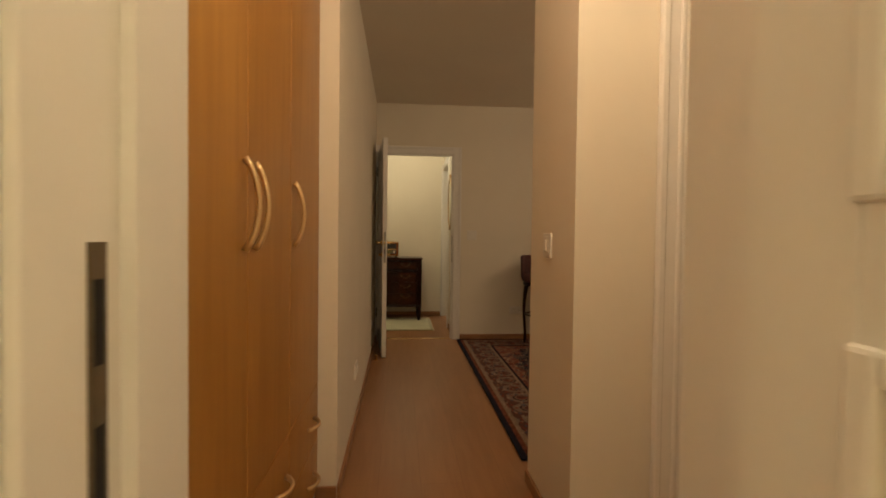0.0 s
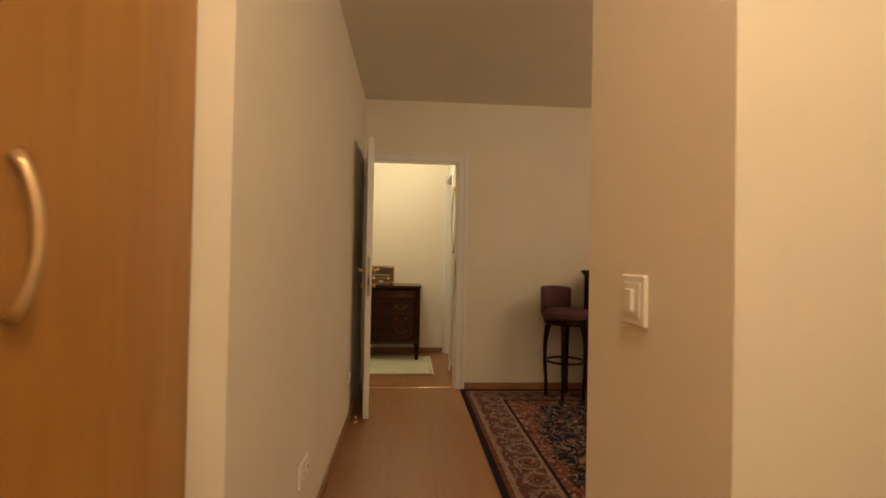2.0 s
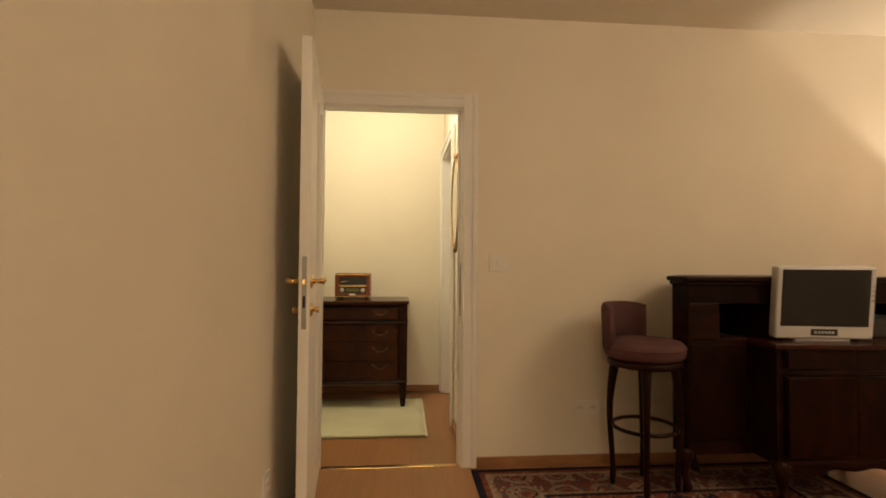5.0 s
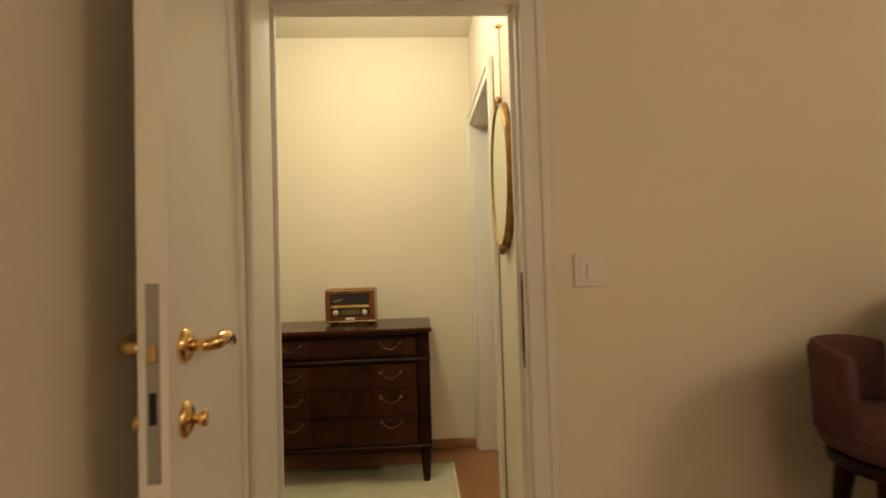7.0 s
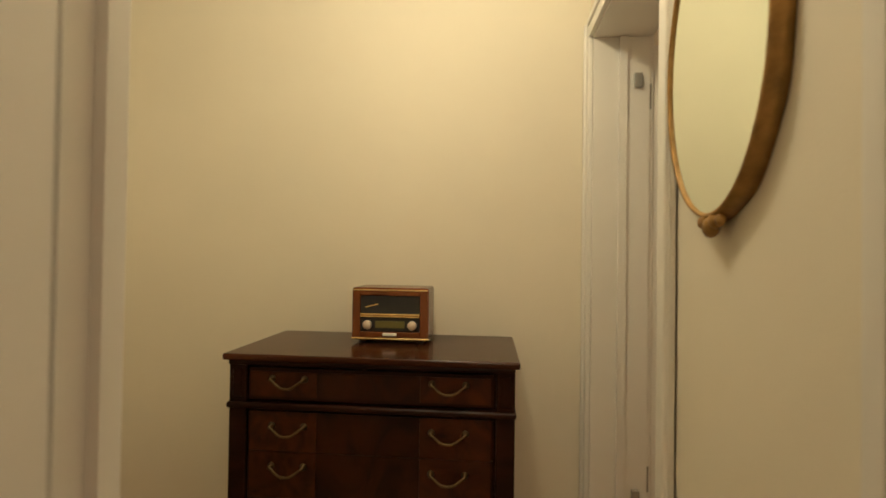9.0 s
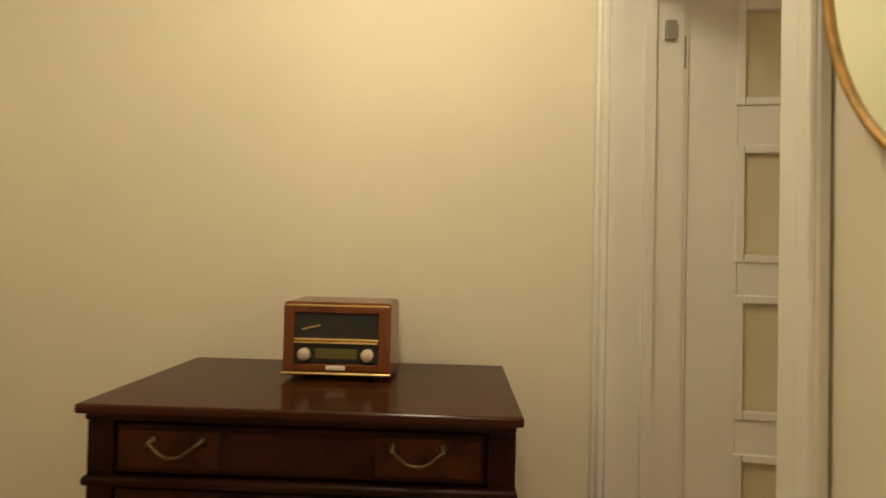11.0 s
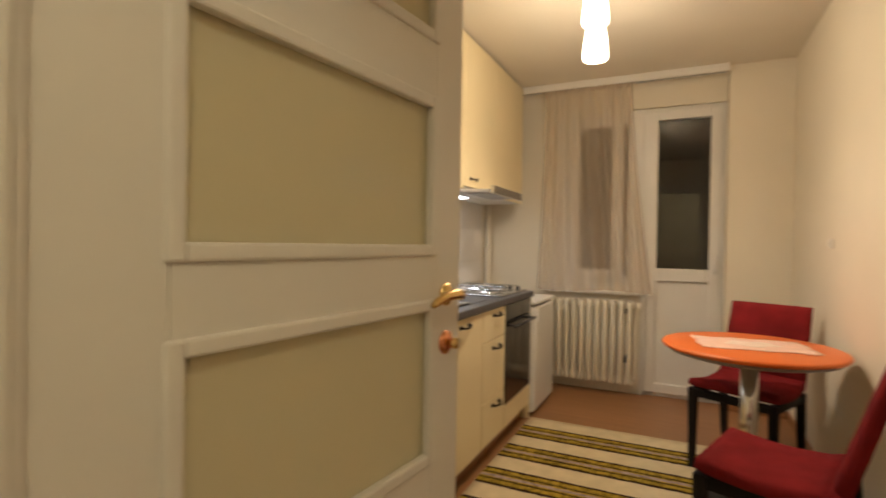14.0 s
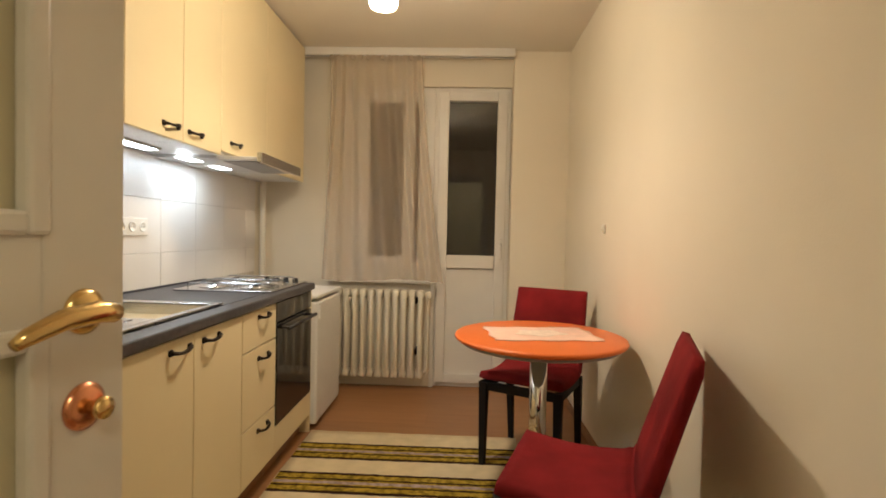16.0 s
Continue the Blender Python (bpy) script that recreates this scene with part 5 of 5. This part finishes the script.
out = [(bxm, -0.11), (bxm, -0.60)] + [(bxm + (2.985 - bxm) * k / 12, -0.60 - 0.035 * math.sin(math.pi * k / 12)) for k in range(1, 12)] + [(2.985, -0.60), (2.985, -0.11)]
part("desk_body", prism(out, 0.215, 0.748, 0.003), MAHOGANY, br)
big = [(bxm - 0.02, -0.11), (bxm - 0.02, -0.62)] + [(bxm + (2.985 - bxm) * k / 12, -0.622 - 0.036 * math.sin(math.pi * k / 12)) for k in range(1, 12)] + [(3.01, -0.62), (3.01, -0.11)]
part("desk_top", prism(big, 0.748, 0.770, 0.004), CHESTTOP, br)
mid = [(x, y - 0.010 if y < -0.2 else y) for x, y in out]
part("rail_moulding", prism(mid, 0.632, 0.648, 0.004), MAHOGANY, br)
part("base_moulding", prism(mid, 0.205, 0.235, 0.006), MAHOGANY, br)
for x0, x1 in ((bxm + 0.03, 2.615), (2.63, 2.955)):
    part("door_panel", made(x0, x1, -0.640, -0.60, 0.255, 0.62, 0.004), BARWOOD, br)
    part("drawer_front", made(x0, x1, -0.638, -0.60, 0.66, 0.742, 0.003), BARWOOD, br)
edge = [(bxm + 0.012 + 0.70 * k / 24, 0.158 + 0.034 * math.sin(math.pi * k / 24) ** 2 + 0.010 * math.cos(6 * math.pi * k / 24)) for k in range(25)]
bm = prism([(bxm + 0.712, 0.206), (bxm + 0.012, 0.206)] + edge, 0.606, 0.628)
bmesh.ops.transform(bm, matrix=pose(0, 0, 0, 90), verts=bm.verts)
part("apron", bm, MAHOGANY, br, "shaped apron")
for x, y, dx, dy in ((bxm + 0.03, -0.585, -0.5, -0.7), (2.955, -0.585, 0.25, -0.6), (bx0 + 0.04, -0.395, -0.7, -0.5), (2.13, -0.15, -0.3, 0.2), (3.0, -0.16, 0.5, 0.2)):
    cabriole(x, y, 0.215, dx, dy, MAHOGANY, br)
part("rear_body", made(2.985, bx1, -0.40, -0.11, 0.215, 0.77, 0.004), MAHOGANY, br)

tv = thing("television", "small silver flat television on the bar cabinet", "television", pose(2.565, -0.50, 0.771, 6, 0, -9))
part("housing", made(-0.228, 0.228, -0.030, 0.030, 0.012, 0.365, 0.012, 3), SILVER, tv)
part("screen", made(-0.206, 0.202, -0.0325, -0.02, 0.075, 0.352, 0.002), SCREEN, tv, "dark glossy screen")
part("speaker_grille", made(-0.062, 0.062, -0.0320, -0.02, 0.030, 0.062, 0.002), BLACKPLASTIC, tv, "dark control panel")
for k in range(6):
    part("control_button", made(-0.046 + 0.016 * k, -0.036 + 0.016 * k, -0.0345, -0.030, 0.040, 0.052, 0.001), SILVER, tv)
part("rear_shell", made(-0.17, 0.17, 0.030, 0.075, 0.06, 0.30, 0.02, 2), SILVER, tv)
part("foot", made(-0.13, 0.13, -0.022, 0.09, -0.001, 0.014, 0.004), SILVER, tv)
for k in range(4):
    part("button", made(0.209, 0.219, -0.0335, -0.028, 0.20 + 0.022 * k, 0.21 + 0.022 * k), GREYRIM, tv)
bx = thing("black_box", "small black box in the cabinet compartment", "box", pose(2.93, -0.36, 0.771))
part("case", made(-0.09, 0.09, -0.07, 0.07, 0.0, 0.10, 0.006, 2), BLACKPLASTIC, bx)
part("lid", made(-0.092, 0.092, -0.072, 0.072, 0.100, 0.112, 0.004), BLACKPLASTIC, bx)


def bar_stool(m, label):
    """Back at -x."""
    d = thing("bar_stool", label, "stool", m, "bar stools")
    part("seat", lathe([(0.0005, 0.655), (0.165, 0.655), (0.188, 0.668), (0.195, 0.695), (0.192, 0.722), (0.175, 0.742), (0.10, 0.750), (0.0005, 0.752)], 36), MAUVE, d, "padded velvet seat", True)
    part("piping", tube(arc(lambda u: (0.1945 * math.cos(2 * math.pi * u), 0.1945 * math.sin(2 * math.pi * u), 0.712), 40), 0.004, 6), MAUVE, d, "velvet piping round the seat", True)
    part("seat_ring", lathe([(0.0005, 0.618), (0.165, 0.618), (0.178, 0.626), (0.178, 0.648), (0.165, 0.655), (0.0005, 0.655)], 36), MAHOGANY, d, "", True)
    bm = bmesh.new()
    rows = []
    n = 20
    for k in range(n + 1):
        a = math.pi + (k / n - 0.5) * 2.3
        e = abs(k / n - 0.5) * 2
        top = 0.925 - 0.02 * e ** 4
        row = [bm.verts.new((r * math.cos(a), r * math.sin(a), z)) for r, z in ((0.165, 0.70), (0.172, top - 0.02), (0.182, top), (0.198, top), (0.207, top - 0.02), (0.200, 0.70))]
        rows.append(row)
    for r0, r1 in zip(rows, rows[1:]):
        for k in range(6):
            bm.faces.new((r0[k], r0[(k + 1) % 6], r1[(k + 1) % 6], r1[k]))
    bm.faces.new(rows[0][::-1])
    bm.faces.new(rows[-1])
    part("backrest", bm, MAUVE, d, "low curved velvet back", True)
    for a in (31, 121, 211, 301):
        c, s_ = math.cos(radians(a)), math.sin(radians(a))
        pts = arc(lambda u: ((0.135 + 0.035 * math.sin(math.pi * u * 1.15) - 0.015 * u + 0.05 * u ** 4) * c, (0.135 + 0.035 * math.sin(math.pi * u * 1.15) - 0.015 * u + 0.05 * u ** 4) * s_, 0.635 * (1 - u) + 0.012), 14)
        part("leg", tube(pts, [0.024, 0.024, 0.022, 0.020, 0.018, 0.017, 0.016, 0.0155, 0.015, 0.0145, 0.014, 0.014, 0.015, 0.017, 0.014], 10), MAHOGANY, d, "curved dark leg", True)
    part("foot_ring", tube(arc(lambda u: (0.152 * math.cos(2 * math.pi * u), 0.152 * math.sin(2 * math.pi * u), 0.315), 40), 0.010, 8), MAHOGANY, d, "", True)
    return d


bar_stool(pose(1.735, -0.37, 0.014, 0, 0, -54), "mauve velvet bar stool standing against the bar cabinet")
bar_stool(pose(3.47, -0.37, 0, 0, 0, -48), "mauve velvet bar stool between cabinet and lamp")

ac = thing("armchair", "rust upholstered armchair with dark carved frame", "armchair", pose(2.10, -2.32, 0.013, 0, 0, -45))
pts = [(-0.335, -0.30, 0.30), (-0.345, -0.31, 0.50), (-0.345, -0.325, 0.70), (-0.325, -0.335, 0.80), (-0.27, -0.340, 0.835)] + [(-0.27 + 0.54 * k / 10, -0.340, 0.835 + 0.022 * math.sin(math.pi * k / 10)) for k in range(1, 10)] + [(0.27, -0.340, 0.835), (0.325, -0.335, 0.80), (0.345, -0.325, 0.70), (0.345, -0.31, 0.50), (0.335, -0.30, 0.30)]
part("back_frame", tube(pts, 0.016, 10), MAHOGANY, ac, "carved dark wooden back frame", True)
part("back_cushion", made(-0.325, 0.325, -0.345, -0.23, 0.30, 0.825, 0.035, 3), ARMCLOTH, ac, "rust upholstered back", True)
part("seat", made(-0.32, 0.32, -0.25, 0.30, 0.30, 0.45, 0.04, 3), ARMCLOTH, ac, "", True)
part("seat_rail", made(-0.33, 0.33, -0.29, 0.31, 0.24, 0.305, 0.01, 2), MAHOGANY, ac)
for sx in (-1, 1):
    part("arm", tube([(sx * 0.335, -0.30, 0.62), (sx * 0.355, -0.10, 0.64), (sx * 0.36, 0.12, 0.62), (sx * 0.355, 0.20, 0.60), (sx * 0.34, 0.17, 0.45), (sx * 0.32, 0.15, 0.30)], 0.022, 10), MAHOGANY, ac, "curved wooden arm", True)
    for y, dy in ((-0.25, -0.5), (0.26, 0.7)):
        cabriole(sx * 0.29, y, 0.25, sx * 0.6, dy, MAHOGANY, ac, 0.026)

st = thing("side_table", "small dark side table under the lamp", "table", pose(4.04, -0.34, 0))
part("tabletop", lathe([(0.0005, 0.69), (0.24, 0.69), (0.25, 0.70), (0.24, 0.712), (0.0005, 0.712)], 36), MAHOGANY, st, "", True)
part("column", lathe([(0.03, 0.04), (0.045, 0.15), (0.028, 0.30), (0.04, 0.55), (0.06, 0.69)], 20), MAHOGANY, st, "", True)
part("base", lathe([(0.0005, 0.0), (0.18, 0.0), (0.18, 0.015), (0.06, 0.04), (0.0005, 0.045)], 28), MAHOGANY, st, "", True)
tl = thing("table_lamp", "lit table lamp with red drum shade", "lamp", pose(4.04, -0.34, 0.713))
part("base", lathe([(0.0005, 0.0), (0.07, 0.0), (0.07, 0.015), (0.03, 0.03), (0.05, 0.10), (0.055, 0.15), (0.02, 0.24), (0.012, 0.26), (0.012, 0.36)], 24), BRASS, tl, "turned brass base", True)
bm = bmesh.new()
rings = [[bm.verts.new((r_ * math.cos(2 * math.pi * k / 40), r_ * math.sin(2 * math.pi * k / 40), z)) for k in range(40)] for r_, z in ((0.170, 0.300), (0.165, 0.590), (0.163, 0.590), (0.168, 0.300))]
for a, b in ((0, 1), (1, 2), (2, 3), (3, 0)):
    for k in range(40):
        bm.faces.new((rings[a][k], rings[a][(k + 1) % 40], rings[b][(k + 1) % 40], rings[b][k]))
shade = part("shade", bm, SHADE, tl, "red fabric drum shade", True)
bm = bmesh.new()
rings = [[bm.verts.new((r_ * math.cos(2 * math.pi * k / 40), r_ * math.sin(2 * math.pi * k / 40), z)) for k in range(40)] for r_, z in ((0.1655, 0.303), (0.1605, 0.587))]
for k in range(40):
    bm.faces.new((rings[0][k], rings[0][(k + 1) % 40], rings[1][(k + 1) % 40], rings[1][k]))
part("lining", bm, LINING, shade, "cream inner lining", True)
part("bulb", lathe([(0.0005, 0.36), (0.014, 0.365), (0.016, 0.38), (0.012, 0.395), (0.0005, 0.397)], 14), UPVC, tl, "", True)
cb = thing("power_cable", "pale cable hanging behind the bar cabinet", "cable", pose(0, 0, 0))
part("wire", tube([(3.16, -0.10, 0.75), (3.18, -0.08, 0.45), (3.17, -0.10, 0.15), (3.22, -0.20, 0.012), (3.34, -0.26, 0.006), (3.50, -0.12, 0.006)], 0.004, 6), PLASTIC, cb, "", True)

ap = thing("power_adapter", "small black power adapter on the floor", "adapter", pose(2.78, -0.24, 0.0, 0, 0, 20))
part("case", made(-0.05, 0.05, -0.025, 0.025, 0.0, 0.030, 0.006, 2), BLACKPLASTIC, ap)
part("plug_wire", tube([(0.05, 0, 0.012), (0.12, 0.02, 0.004), (0.22, 0.06, 0.004), (0.34, 0.05, 0.004)], 0.003, 6), BLACKPLASTIC, ap, "", True)

# ---- splashback tiles ----
sb = thing("splashback", "glazed cream tile splashback with pale joints", "wall", None, kind="structure")
part("bed", made(2.17, 4.985, 2.610, 2.6195, 0.80, 1.548), GROUT, sb)
tile_mesh = {}
for z0, z1 in ((0.887, 1.061), (1.063, 1.329), (1.331, 1.547)):
    x = 2.172
    while x < 4.97:
        x1 = min(x + 0.330, 4.983)
        key = (round(x1 - x, 3), z0)
        if key not in tile_mesh:
            me = bpy.data.meshes.new("tile")
            bm = made(0, x1 - x, -0.006, 0.002, 0, z1 - z0, 0.0012)
            bm.to_mesh(me)
            bm.free()
            me.materials.append(TILE)
            tile_mesh[key] = me
        t_ = new("tile", tile_mesh[key])
        t_.location = (x, 2.6105, z0)
        t_.parent = sb
        x = x1 + 0.002
pp = thing("corner_pipe", "cream painted pipe in the kitchen corner", "pipe", pose(5.05, 2.575, 0), kind="structure")
part("pipe", lathe([(0.022, 0.0), (0.022, 2.54)], 16), WALL, pp, "", True)
